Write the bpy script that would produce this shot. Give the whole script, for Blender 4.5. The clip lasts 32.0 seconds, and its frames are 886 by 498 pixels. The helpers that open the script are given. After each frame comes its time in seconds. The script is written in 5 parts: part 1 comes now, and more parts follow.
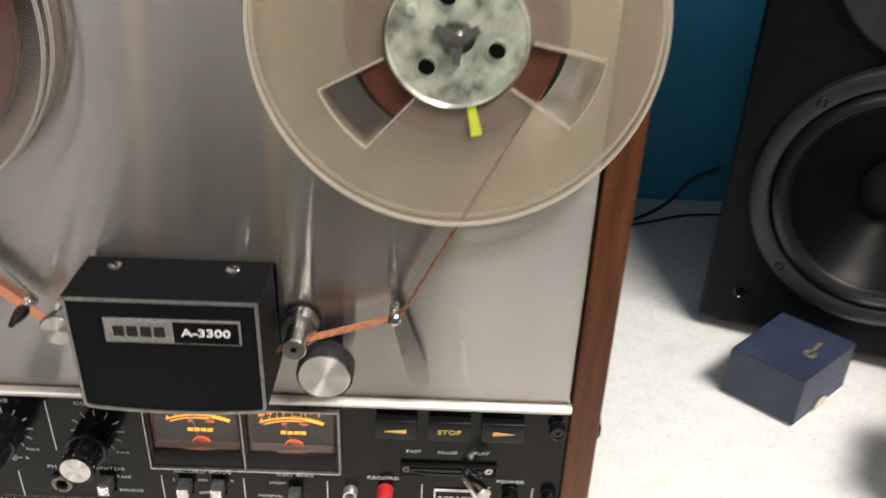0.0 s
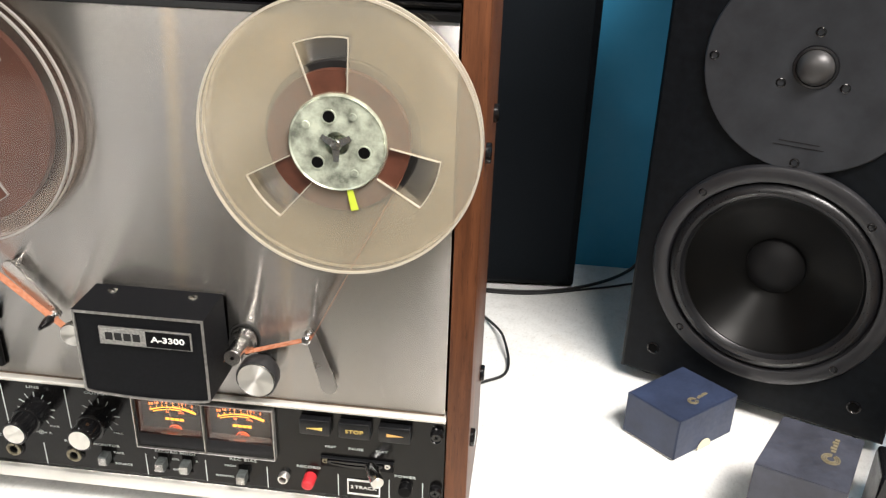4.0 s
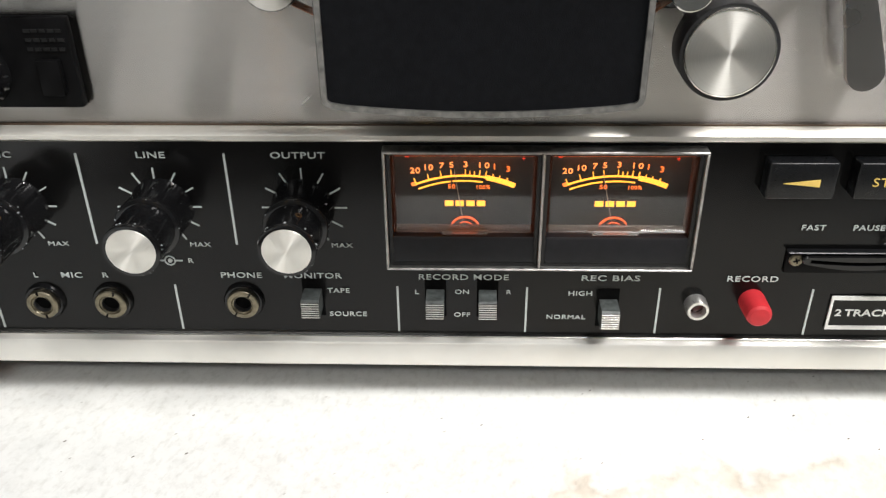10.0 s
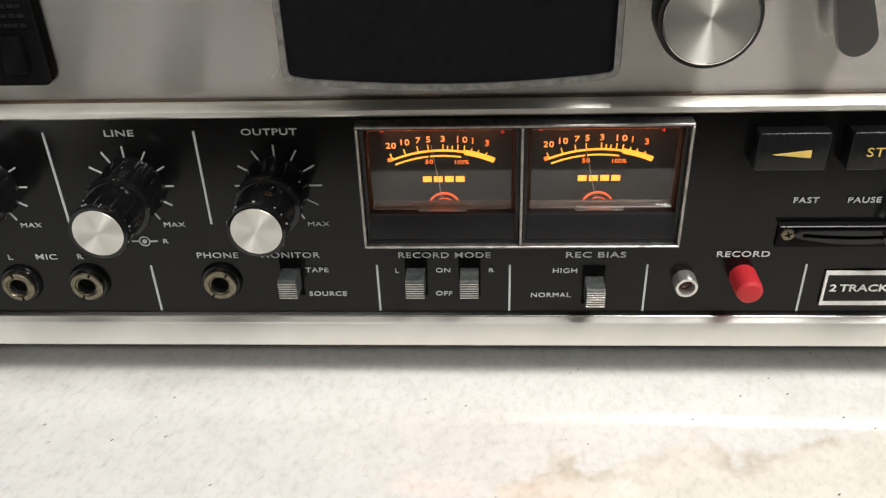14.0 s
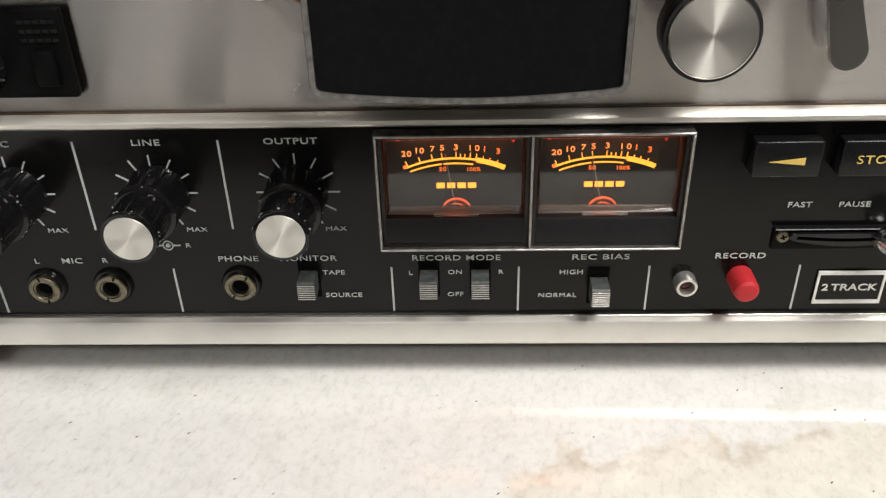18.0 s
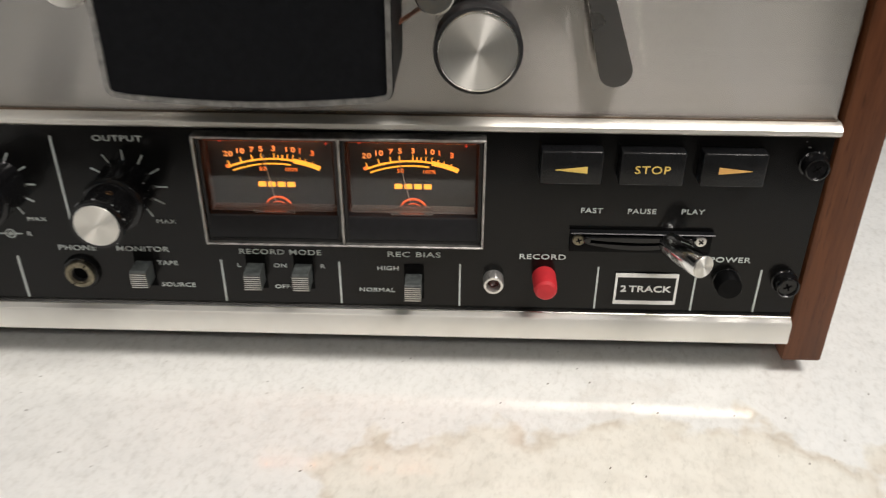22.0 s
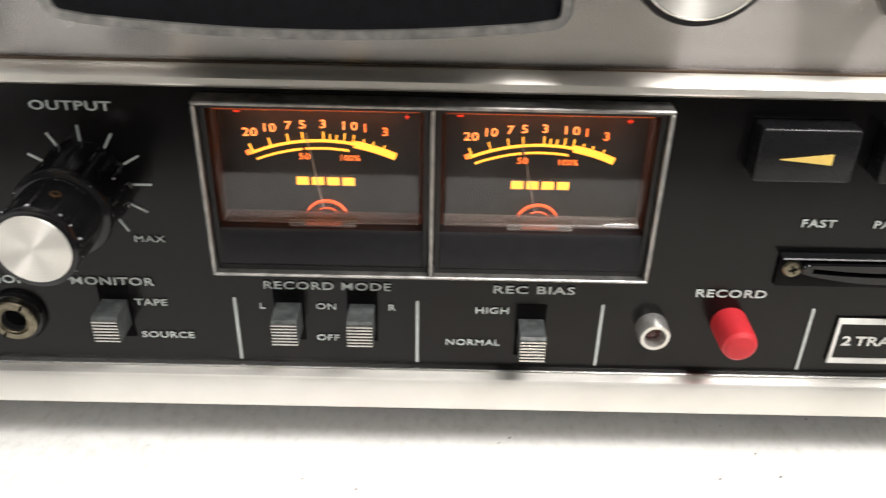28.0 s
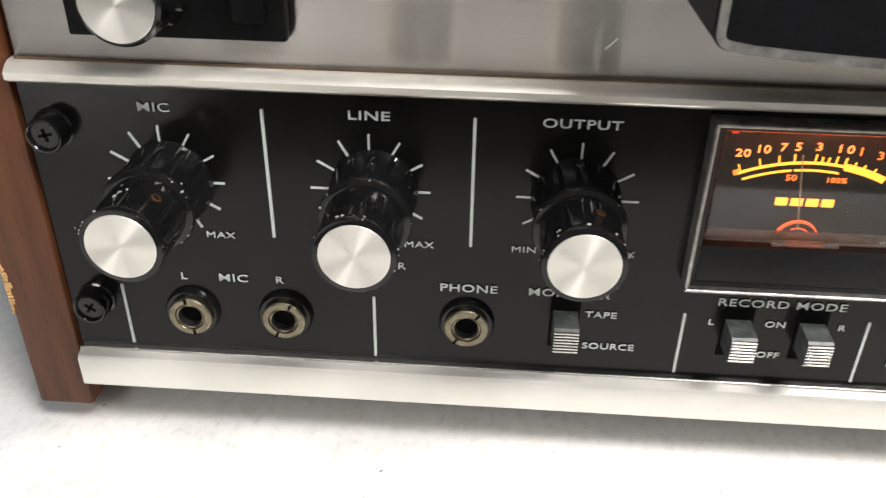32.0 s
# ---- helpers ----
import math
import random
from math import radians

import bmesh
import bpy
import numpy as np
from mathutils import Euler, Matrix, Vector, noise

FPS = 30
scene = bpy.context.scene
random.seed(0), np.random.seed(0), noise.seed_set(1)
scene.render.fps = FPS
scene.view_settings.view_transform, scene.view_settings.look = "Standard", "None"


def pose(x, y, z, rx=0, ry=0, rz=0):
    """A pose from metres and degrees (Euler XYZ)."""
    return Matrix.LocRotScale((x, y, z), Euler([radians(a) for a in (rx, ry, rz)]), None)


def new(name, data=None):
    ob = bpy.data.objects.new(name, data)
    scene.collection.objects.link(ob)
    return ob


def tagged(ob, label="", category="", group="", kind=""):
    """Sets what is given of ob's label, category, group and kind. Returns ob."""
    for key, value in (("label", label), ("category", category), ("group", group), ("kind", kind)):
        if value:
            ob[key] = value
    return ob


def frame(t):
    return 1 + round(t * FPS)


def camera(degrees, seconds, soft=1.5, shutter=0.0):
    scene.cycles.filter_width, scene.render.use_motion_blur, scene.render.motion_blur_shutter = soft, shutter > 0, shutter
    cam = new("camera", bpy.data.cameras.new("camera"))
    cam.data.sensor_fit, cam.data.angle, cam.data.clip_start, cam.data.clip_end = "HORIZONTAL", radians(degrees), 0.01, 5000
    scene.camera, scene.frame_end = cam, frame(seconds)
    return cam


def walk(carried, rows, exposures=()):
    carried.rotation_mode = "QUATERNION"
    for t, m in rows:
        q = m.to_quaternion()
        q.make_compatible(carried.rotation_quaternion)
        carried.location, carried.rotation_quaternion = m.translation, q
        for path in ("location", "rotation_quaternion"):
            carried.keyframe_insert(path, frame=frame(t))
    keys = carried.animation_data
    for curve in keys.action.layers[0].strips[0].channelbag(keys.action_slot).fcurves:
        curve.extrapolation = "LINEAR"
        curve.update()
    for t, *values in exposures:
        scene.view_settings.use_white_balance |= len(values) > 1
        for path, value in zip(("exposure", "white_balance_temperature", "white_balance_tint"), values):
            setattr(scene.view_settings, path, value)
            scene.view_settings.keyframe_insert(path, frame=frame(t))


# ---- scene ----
cam = camera(55.27, 32.0, soft=1.25, shutter=0.5)
# seconds, eye x y z (metres), turn about x, y, z (degrees)
PATH = [
    (0.0, 0.1261, -0.3644, 0.4179, 60.51, -1.91, 0.79),
    (0.5, 0.1312, -0.4156, 0.4699, 62.59, -2.93, -1.69),
    (1.0, 0.1348, -0.4515, 0.4923, 64.27, -3.59, -2.72),
    (1.5, 0.1560, -0.4699, 0.4958, 64.84, -4.45, -2.09),
    (2.0, 0.1984, -0.4850, 0.4873, 64.56, -4.64, 1.06),
    (2.5, 0.2376, -0.4972, 0.4881, 64.37, -3.96, 3.68),
    (4.5, 0.2545, -0.4944, 0.4851, 64.69, -1.51, 7.23),
    (5.0, 0.2645, -0.4877, 0.4878, 64.35, -1.59, 6.03),
    (5.5, 0.2699, -0.4864, 0.4882, 64.38, -1.40, 5.25),
    (6.0, 0.2710, -0.4846, 0.4869, 64.18, -1.28, 5.35),
    (6.5, 0.2550, -0.4820, 0.4782, 63.77, -1.36, 6.38),
    (7.0, 0.1997, -0.4741, 0.4721, 62.97, -1.38, 6.89),
    (7.5, 0.1075, -0.4421, 0.4243, 62.29, -0.88, 6.03),
    (8.0, 0.0336, -0.3921, 0.3573, 62.75, -1.26, 4.88),
    (8.5, -0.0060, -0.3203, 0.2771, 63.22, -1.50, 4.13),
    (9.0, -0.0196, -0.2765, 0.2261, 62.45, -0.77, 3.20),
    (9.5, -0.0128, -0.2697, 0.2228, 61.12, 0.19, 2.23),
    (10.0, -0.0052, -0.2662, 0.2211, 60.24, 0.58, 1.74),
    (10.5, -0.0032, -0.2641, 0.2200, 60.04, 0.57, 1.57),
    (11.0, -0.0030, -0.2655, 0.2204, 59.67, 0.83, 1.50),
    (11.5, 0.0003, -0.2655, 0.2214, 59.44, 1.11, 1.57),
    (12.0, 0.0045, -0.2620, 0.2184, 59.34, 1.21, 1.76),
    (12.5, 0.0043, -0.2594, 0.2186, 59.04, 1.31, 1.92),
    (13.0, 0.0061, -0.2593, 0.2177, 58.85, 1.51, 2.21),
    (13.5, 0.0080, -0.2587, 0.2180, 58.63, 1.65, 2.33),
    (14.0, 0.0082, -0.2576, 0.2177, 58.47, 1.73, 2.48),
    (14.5, 0.0071, -0.2572, 0.2163, 58.26, 1.72, 2.69),
    (16.5, 0.0013, -0.2603, 0.2194, 58.17, 1.40, 2.24),
    (17.0, 0.0012, -0.2611, 0.2215, 58.10, 1.45, 1.99),
    (17.5, -0.0007, -0.2648, 0.2237, 58.25, 1.41, 1.69),
    (18.0, -0.0010, -0.2687, 0.2273, 58.22, 1.41, 1.52),
    (18.5, -0.0028, -0.2728, 0.2292, 58.33, 1.30, 1.35),
    (19.0, -0.0051, -0.2821, 0.2348, 58.55, 1.06, 1.09),
    (19.5, -0.0049, -0.2925, 0.2434, 58.70, 0.90, 0.94),
    (20.0, -0.0039, -0.3059, 0.2471, 58.85, 0.64, 1.02),
    (20.5, -0.0017, -0.3227, 0.2565, 58.95, 0.66, 1.37),
    (21.0, 0.0085, -0.3374, 0.2615, 59.27, 0.40, 1.02),
    (21.5, 0.0407, -0.3305, 0.2578, 59.21, 0.02, 0.86),
    (22.0, 0.0665, -0.2901, 0.2335, 59.09, -0.23, 1.76),
    (22.5, 0.0782, -0.2492, 0.2127, 58.41, -0.12, 3.22),
    (23.0, 0.0882, -0.2181, 0.1933, 57.66, 0.17, 3.22),
    (23.5, 0.0980, -0.1952, 0.1782, 57.62, 0.14, 2.54),
    (24.0, 0.1116, -0.1864, 0.1731, 57.73, -0.01, 1.62),
    (24.5, 0.1208, -0.1798, 0.1710, 58.07, 0.00, 1.03),
    (26.5, 0.0870, -0.1800, 0.1742, 58.30, -0.05, 1.35),
    (27.0, 0.0638, -0.1846, 0.1784, 58.63, -0.67, 0.53),
    (27.5, 0.0442, -0.1846, 0.1793, 59.07, -1.01, 0.25),
    (28.0, 0.0215, -0.1846, 0.1789, 59.19, -1.15, 0.34),
    (28.5, 0.0023, -0.1853, 0.1798, 58.77, -0.99, 1.18),
    (29.0, -0.0140, -0.1886, 0.1807, 58.63, -0.93, 1.83),
    (29.5, -0.0271, -0.1921, 0.1818, 58.67, -0.86, 2.39),
    (30.0, -0.0379, -0.1936, 0.1810, 58.53, -0.77, 2.83),
    (30.5, -0.0477, -0.1938, 0.1861, 58.67, -0.35, 2.98),
    (31.0, -0.0600, -0.1919, 0.1887, 58.67, -0.06, 3.04),
    (31.5, -0.0747, -0.1926, 0.1888, 58.61, -0.49, 3.51),
    (32.0, -0.0855, -0.1887, 0.1839, 58.72, -0.82, 4.01),
]

EXPOSURES = [(0.0, -0.12, 6850, 13), (1.0, 0.3, 6750, 12), (2.0, 0.42, 6750, 12), (5.0, 0.5, 6750, 12), (7.0, 0.45, 6750, 12), (8.0, 0.27, 6750, 13), (9.0, 0.2, 6550, 11),
             (10.0, -0.03, 6450, 10), (12.0, -0.15, 6550, 10), (13.0, -0.27, 6600, 10), (17.0, -0.40, 6700, 11), (20.0, -0.42, 6750, 11), (22.0, -0.52, 6800, 12), (24.0, -0.42, 6850, 13), (27.0, 0.02, 6600, 12), (32.0, 0.22, 6600, 12)]
walk(cam, [(t, pose(x, y, z, rx, ry, rz)) for t, x, y, z, rx, ry, rz in PATH], EXPOSURES)

# ---- world and lights ----
world = bpy.data.worlds.new("room_world")
scene.world = world
world.use_nodes = True
world.node_tree.nodes["Background"].inputs[0].default_value = (0.92, 0.92, 0.92, 1)
world.node_tree.nodes["Background"].inputs[1].default_value = 0.05


def overhead_lamp(x, y, z, sx, sy, watts, turn=0.0, colour=(1.0, 0.98, 0.955)):
    data = bpy.data.lights.new("ceiling_light", "AREA")
    data.shape, data.size, data.size_y, data.energy, data.color = "RECTANGLE", sx, sy, watts, colour
    ob = new("ceiling_light", data)
    ob.matrix_world = pose(x, y, z, 0, 0, turn)
    return ob


overhead_lamp(0.98, -0.80, 1.92, 1.10, 0.50, 80, 30)
# two unseen lamps added as fill, for ambient light and the deck's streaks
overhead_lamp(2.0, -1.8, 1.92, 1.2, 0.3, 9, 90)
overhead_lamp(-0.9, -2.2, 1.92, 1.6, 0.3, 28, 0)

# ---- materials ----


def mat(name):
    m = bpy.data.materials.new(name)
    m.use_nodes = True
    nt = m.node_tree
    return m, nt, nt.nodes["Principled BSDF"]


def node(nt, kind, **values):
    n = nt.nodes.new(kind)
    for key, value in values.items():
        if key in n.inputs:
            n.inputs[key].default_value = value
    return n


def noise_tex(nt, scale, detail=4.0, rough=0.55, stretch=(1, 1, 1), space="Object"):
    co = nt.nodes.new("ShaderNodeTexCoord")
    mp = nt.nodes.new("ShaderNodeMapping")
    mp.inputs["Scale"].default_value = stretch
    n = node(nt, "ShaderNodeTexNoise", Scale=scale, Detail=detail, Roughness=rough)
    nt.links.new(co.outputs[space], mp.inputs["Vector"])
    nt.links.new(mp.outputs["Vector"], n.inputs["Vector"])
    return n.outputs["Fac"]


def ramp(nt, fac, stops):
    r = nt.nodes.new("ShaderNodeValToRGB")
    e = r.color_ramp.elements
    while len(e) < len(stops):
        e.new(0.5)
    for el, (p, c) in zip(e, stops):
        el.position = p
        el.color = (*c, 1) if len(c) == 3 else c
    nt.links.new(fac, r.inputs["Fac"])
    return r.outputs["Color"]


def mixc(nt, fac, a, b, mode="MIX"):
    m = nt.nodes.new("ShaderNodeMix")
    m.data_type, m.blend_type = "RGBA", mode
    for sock, v in ((m.inputs["Factor"], fac), (m.inputs["A"], a), (m.inputs["B"], b)):
        if isinstance(v, (int, float)):
            sock.default_value = v
        elif isinstance(v, tuple):
            sock.default_value = (*v, 1)
        else:
            nt.links.new(v, sock)
    return m.outputs["Result"]


def bump(nt, b, fac, strength=0.1, dist=0.001):
    n = node(nt, "ShaderNodeBump", Strength=strength, Distance=dist)
    nt.links.new(fac, n.inputs["Height"])
    nt.links.new(n.outputs["Normal"], b.inputs["Normal"])


def grey(v):
    return (v, v, v)


def plain(name, colour, rough=0.5, metal=0.0, var=0.25, scale=60.0, bmp=0.05, spec=0.5, coat=0.0):
    """Paint, plastic or metal with mottled colour and gloss at two scales."""
    m, nt, b = mat(name)
    n1, n2 = noise_tex(nt, scale), noise_tex(nt, scale * 9, 3.0)
    c1 = tuple(max(0.0, c * (1 - var)) for c in colour)
    c2 = tuple(min(1.0, c * (1 + var)) for c in colour)
    col = ramp(nt, n1, [(0.3, c1), (0.7, c2)])
    nt.links.new(col, b.inputs["Base Color"])
    r = ramp(nt, n2, [(0.3, grey(max(0.03, rough * 0.82))), (0.7, grey(min(1.0, rough * 1.18)))])
    nt.links.new(r, b.inputs["Roughness"])
    b.inputs["Metallic"].default_value = metal
    b.inputs["Specular IOR Level"].default_value = spec
    b.inputs["Coat Weight"].default_value = coat
    if bmp:
        bump(nt, b, n2, bmp, 0.0004)
    return m


def brushed(name, colour, rough, aniso, along=(0, 0, 1), stretch=(2, 2, 120), var=0.12):
    """Brushed metal: reflections are drawn out along the given direction."""
    m, nt, b = mat(name)
    fine = noise_tex(nt, 9.0, 6.0, 0.6, stretch)
    big = noise_tex(nt, 7.0, 3.0, 0.5)
    c = mixc(nt, fine, tuple(x * (1 - var) for x in colour), tuple(min(1, x * (1 + var)) for x in colour))
    dirt = ramp(nt, big, [(0.35, (0.86, 0.84, 0.80)), (0.65, (1, 1, 1))])
    nt.links.new(mixc(nt, 1.0, c, dirt, "MULTIPLY"), b.inputs["Base Color"])
    rr = ramp(nt, fine, [(0.2, grey(rough * 0.92)), (0.8, grey(rough * 1.08))])
    nt.links.new(rr, b.inputs["Roughness"])
    b.inputs["Metallic"].default_value = 1.0
    b.inputs["Anisotropic"].default_value = aniso
    t = node(nt, "ShaderNodeCombineXYZ", X=along[0], Y=along[1], Z=along[2])
    nt.links.new(t.outputs[0], b.inputs["Tangent"])
    return m


def spun(name, colour, rough, metal=1.0):
    """Metal turned on a lathe: wedge-shaped glints about the y axis of the part."""
    m, nt, b = mat(name)
    co = nt.nodes.new("ShaderNodeTexCoord")
    sep = nt.nodes.new("ShaderNodeSeparateXYZ")
    nt.links.new(co.outputs["Object"], sep.inputs[0])
    neg = node(nt, "ShaderNodeMath")
    neg.operation = "MULTIPLY"
    neg.inputs[1].default_value = -1.0
    nt.links.new(sep.outputs["X"], neg.inputs[0])
    comb = nt.nodes.new("ShaderNodeCombineXYZ")
    nt.links.new(sep.outputs["Z"], comb.inputs["X"])
    nt.links.new(neg.outputs[0], comb.inputs["Z"])
    nrm = nt.nodes.new("ShaderNodeVectorMath")
    nrm.operation = "NORMALIZE"
    nt.links.new(comb.outputs[0], nrm.inputs[0])
    vt = nt.nodes.new("ShaderNodeVectorTransform")
    vt.vector_type, vt.convert_from, vt.convert_to = "VECTOR", "OBJECT", "WORLD"
    nt.links.new(nrm.outputs["Vector"], vt.inputs[0])
    nt.links.new(vt.outputs[0], b.inputs["Tangent"])
    length = nt.nodes.new("ShaderNodeVectorMath")
    length.operation = "LENGTH"
    nt.links.new(comb.outputs[0], length.inputs[0])
    rings = node(nt, "ShaderNodeTexNoise", Scale=3800.0, Detail=2.0)
    rings.noise_dimensions = "1D"
    nt.links.new(length.outputs["Value"], rings.inputs["W"])
    c = mixc(nt, rings.outputs["Fac"], tuple(x * 0.85 for x in colour), colour)
    nt.links.new(c, b.inputs["Base Color"])
    b.inputs["Metallic"].default_value = metal
    b.inputs["Roughness"].default_value = rough
    b.inputs["Anisotropic"].default_value = 0.86
    b.inputs["Anisotropic Rotation"].default_value = 0.25
    return m


def wood(name, dark, light, rough=0.42, stretch=(14, 14, 1.2)):
    m, nt, b = mat(name)
    grain = noise_tex(nt, 12.0, 8.0, 0.65, stretch)
    pores = noise_tex(nt, 60.0, 4.0, 0.7, (stretch[0] * 1.2, stretch[1] * 1.2, stretch[2] * 0.8))
    bands = noise_tex(nt, 3.0, 2.0, 0.5, stretch)
    c = ramp(nt, grain, [(0.25, dark), (0.5, tuple((a + k) / 2 for a, k in zip(dark, light))), (0.75, light)])
    shade = ramp(nt, bands, [(0.35, (0.75, 0.70, 0.68)), (0.65, (1.1, 1.05, 1.0))])
    c = mixc(nt, 1.0, c, shade, "MULTIPLY")
    p = ramp(nt, pores, [(0.30, (0.35, 0.30, 0.28)), (0.42, (1, 1, 1))])
    c = mixc(nt, 0.8, c, p, "MULTIPLY")
    nt.links.new(c, b.inputs["Base Color"])
    b.inputs["Roughness"].default_value = rough
    b.inputs["Specular IOR Level"].default_value = 0.25
    bump(nt, b, pores, 0.15, 0.0003)
    return m


def glow(name, colour, strength, spread=0.2):
    """Back-lit print."""
    m, nt, b = mat(name)
    b.inputs["Base Color"].default_value = (*[c * 0.4 for c in colour], 1)
    b.inputs["Emission Color"].default_value = (*colour, 1)
    b.inputs["Emission Strength"].default_value = strength
    return m


def sheen(nt):
    """Gloss of thin plastic, stronger at a slant, the same on both faces."""
    lw = node(nt, "ShaderNodeLayerWeight", Blend=0.5)
    p = node(nt, "ShaderNodeMath")
    p.operation = "POWER"
    p.inputs[1].default_value = 5.0
    nt.links.new(lw.outputs["Facing"], p.inputs[0])
    s = node(nt, "ShaderNodeMath")
    s.operation = "MULTIPLY_ADD"
    s.inputs[1].default_value, s.inputs[2].default_value = 0.96, 0.04
    nt.links.new(p.outputs[0], s.inputs[0])
    return s.outputs[0]


def clear(name, tint, body, body_share, gloss_rough=0.08, ior=1.49):
    """Thin clear or smoky plastic: light goes through, tinted, with a little body colour and a gloss."""
    m, nt, b = mat(name)
    nt.nodes.remove(b)
    out = nt.nodes["Material Output"]
    tr = node(nt, "ShaderNodeBsdfTransparent", Color=(*tint, 1))
    n = noise_tex(nt, 25.0, 4.0)
    di = nt.nodes.new("ShaderNodeBsdfDiffuse")
    col = ramp(nt, n, [(0.3, tuple(c * 0.88 for c in body)), (0.7, body)])
    nt.links.new(col, di.inputs["Color"])
    tl = nt.nodes.new("ShaderNodeBsdfTranslucent")
    nt.links.new(col, tl.inputs["Color"])
    dd = nt.nodes.new("ShaderNodeMixShader")
    dd.inputs[0].default_value = 0.35
    nt.links.new(di.outputs[0], dd.inputs[1])
    nt.links.new(tl.outputs[0], dd.inputs[2])
    m1 = nt.nodes.new("ShaderNodeMixShader")
    m1.inputs[0].default_value = body_share
    nt.links.new(tr.outputs[0], m1.inputs[1])
    nt.links.new(dd.outputs[0], m1.inputs[2])
    gl = node(nt, "ShaderNodeBsdfGlossy", Roughness=gloss_rough)
    m2 = nt.nodes.new("ShaderNodeMixShader")
    nt.links.new(sheen(nt), m2.inputs[0])
    nt.links.new(m1.outputs[0], m2.inputs[1])
    nt.links.new(gl.outputs[0], m2.inputs[2])
    nt.links.new(m2.outputs[0], out.inputs["Surface"])
    return m


def deck_steel():
    """Steel brushed level: reflections stay narrow sideways and are drawn out far up and down."""
    m, nt, b = mat("brushed_steel")
    nt.nodes.remove(b)
    fine = noise_tex(nt, 9.0, 6.0, 0.7, (0.12, 0.12, 150))
    coarse = noise_tex(nt, 9.0, 4.0, 0.6, (0.5, 0.5, 70))
    big = noise_tex(nt, 7.0, 3.0, 0.5)
    c = mixc(nt, ramp(nt, fine, [(0.3, grey(0.0)), (0.7, grey(1.0))]), (0.385, 0.372, 0.360), (0.520, 0.505, 0.490))
    dirt = ramp(nt, big, [(0.35, (0.92, 0.90, 0.86)), (0.65, (1, 1, 1))])
    c = mixc(nt, 1.0, c, dirt, "MULTIPLY")
    c = mixc(nt, 0.5, c, ramp(nt, coarse, [(0.3, (0.90, 0.90, 0.90)), (0.6, (1, 1, 1))]), "MULTIPLY")
    gl = node(nt, "ShaderNodeBsdfAnisotropic", Anisotropy=-0.84)
    nt.links.new(c, gl.inputs["Color"])
    nt.links.new(ramp(nt, fine, [(0.3, grey(0.205)), (0.7, grey(0.235))]), gl.inputs["Roughness"])
    t = node(nt, "ShaderNodeCombineXYZ", X=0.0, Y=0.0, Z=1.0)
    nt.links.new(t.outputs[0], gl.inputs["Tangent"])
    # fine level scratches tilt the metal up and down
    lines = noise_tex(nt, 9.0, 3.0, 0.7, (0.2, 0.2, 600))
    tilt = node(nt, "ShaderNodeMath")
    tilt.operation = "MULTIPLY_ADD"
    tilt.inputs[1].default_value, tilt.inputs[2].default_value = 0.55, -0.275
    nt.links.new(lines, tilt.inputs[0])
    up = nt.nodes.new("ShaderNodeCombineXYZ")
    nt.links.new(tilt.outputs[0], up.inputs["Z"])
    geo = nt.nodes.new("ShaderNodeNewGeometry")
    add = nt.nodes.new("ShaderNodeVectorMath")
    nt.links.new(geo.outputs["Normal"], add.inputs[0])
    nt.links.new(up.outputs[0], add.inputs[1])
    nrm = nt.nodes.new("ShaderNodeVectorMath")
    nrm.operation = "NORMALIZE"
    nt.links.new(add.outputs["Vector"], nrm.inputs[0])
    nt.links.new(nrm.outputs["Vector"], gl.inputs["Normal"])
    nt.links.new(gl.outputs[0], nt.nodes["Material Output"].inputs["Surface"])
    return m


M_DECK = deck_steel()
M_ALU = brushed("satin_aluminium", (0.80, 0.785, 0.74), 0.3, 0.4, (1, 0, 0), (1, 60, 60), 0.05)
M_RAIL = plain("satin_rail", (0.84, 0.81, 0.74), 0.38, 0.7, 0.06, 60, 0.02)
M_ARM = plain("satin_arm", (0.40, 0.385, 0.365), 0.28, 1.0, 0.02, 7, 0.0)
M_STRIP = plain("satin_strip", (0.82, 0.805, 0.755), 0.34, 0.55, 0.06, 40, 0.02)
M_SILL = plain("black_meter_cover", (0.011, 0.011, 0.0125), 0.45, 0.0, 0.2, 300, 0.1, 0.3)
M_EDGE = plain("worn_aluminium", (0.42, 0.41, 0.39), 0.42, 0.9, 0.35, 300)
M_SPUN = spun("spun_aluminium", (0.86, 0.84, 0.79), 0.5)
M_CAP = spun("pale_spun_aluminium", (0.90, 0.875, 0.81), 0.5, 0.72)
M_GRUB = plain("dull_brass_screw", (0.16, 0.085, 0.035), 0.4, 0.8, 0.3, 900)
M_NICK = plain("bare_plastic_nick", (0.42, 0.43, 0.44), 0.5, 0.0, 0.3, 900, 0.0)
M_LEVER = plain("worn_grey_lever", (0.070, 0.078, 0.076), 0.38, 0.0, 0.55, 420, 0.1)
M_CAPBLK = plain("dust_cap_black", (0.0065, 0.0065, 0.0070), 0.55, 0.0, 0.2, 80, 0.03, 0.2)
M_STEEL = plain("turned_steel", (0.62, 0.61, 0.58), 0.2, 1.0, 0.12, 200)
M_CHROME = plain("chrome", (0.85, 0.85, 0.84), 0.13, 1.0, 0.06, 150, 0.0)
M_PANEL = plain("black_panel_paint", (0.0042, 0.0041, 0.0041), 0.19, 0.0, 0.15, 12, 0.0, 0.27)
M_BUTTON = plain("black_button_plastic", (0.0068, 0.0072, 0.0080), 0.3, 0.0, 0.25, 200, 0.03, 0.3)
M_COVER = plain("black_crackle_paint", (0.0058, 0.0062, 0.0075), 0.5, 0.0, 0.25, 400, 0.25, 0.11)
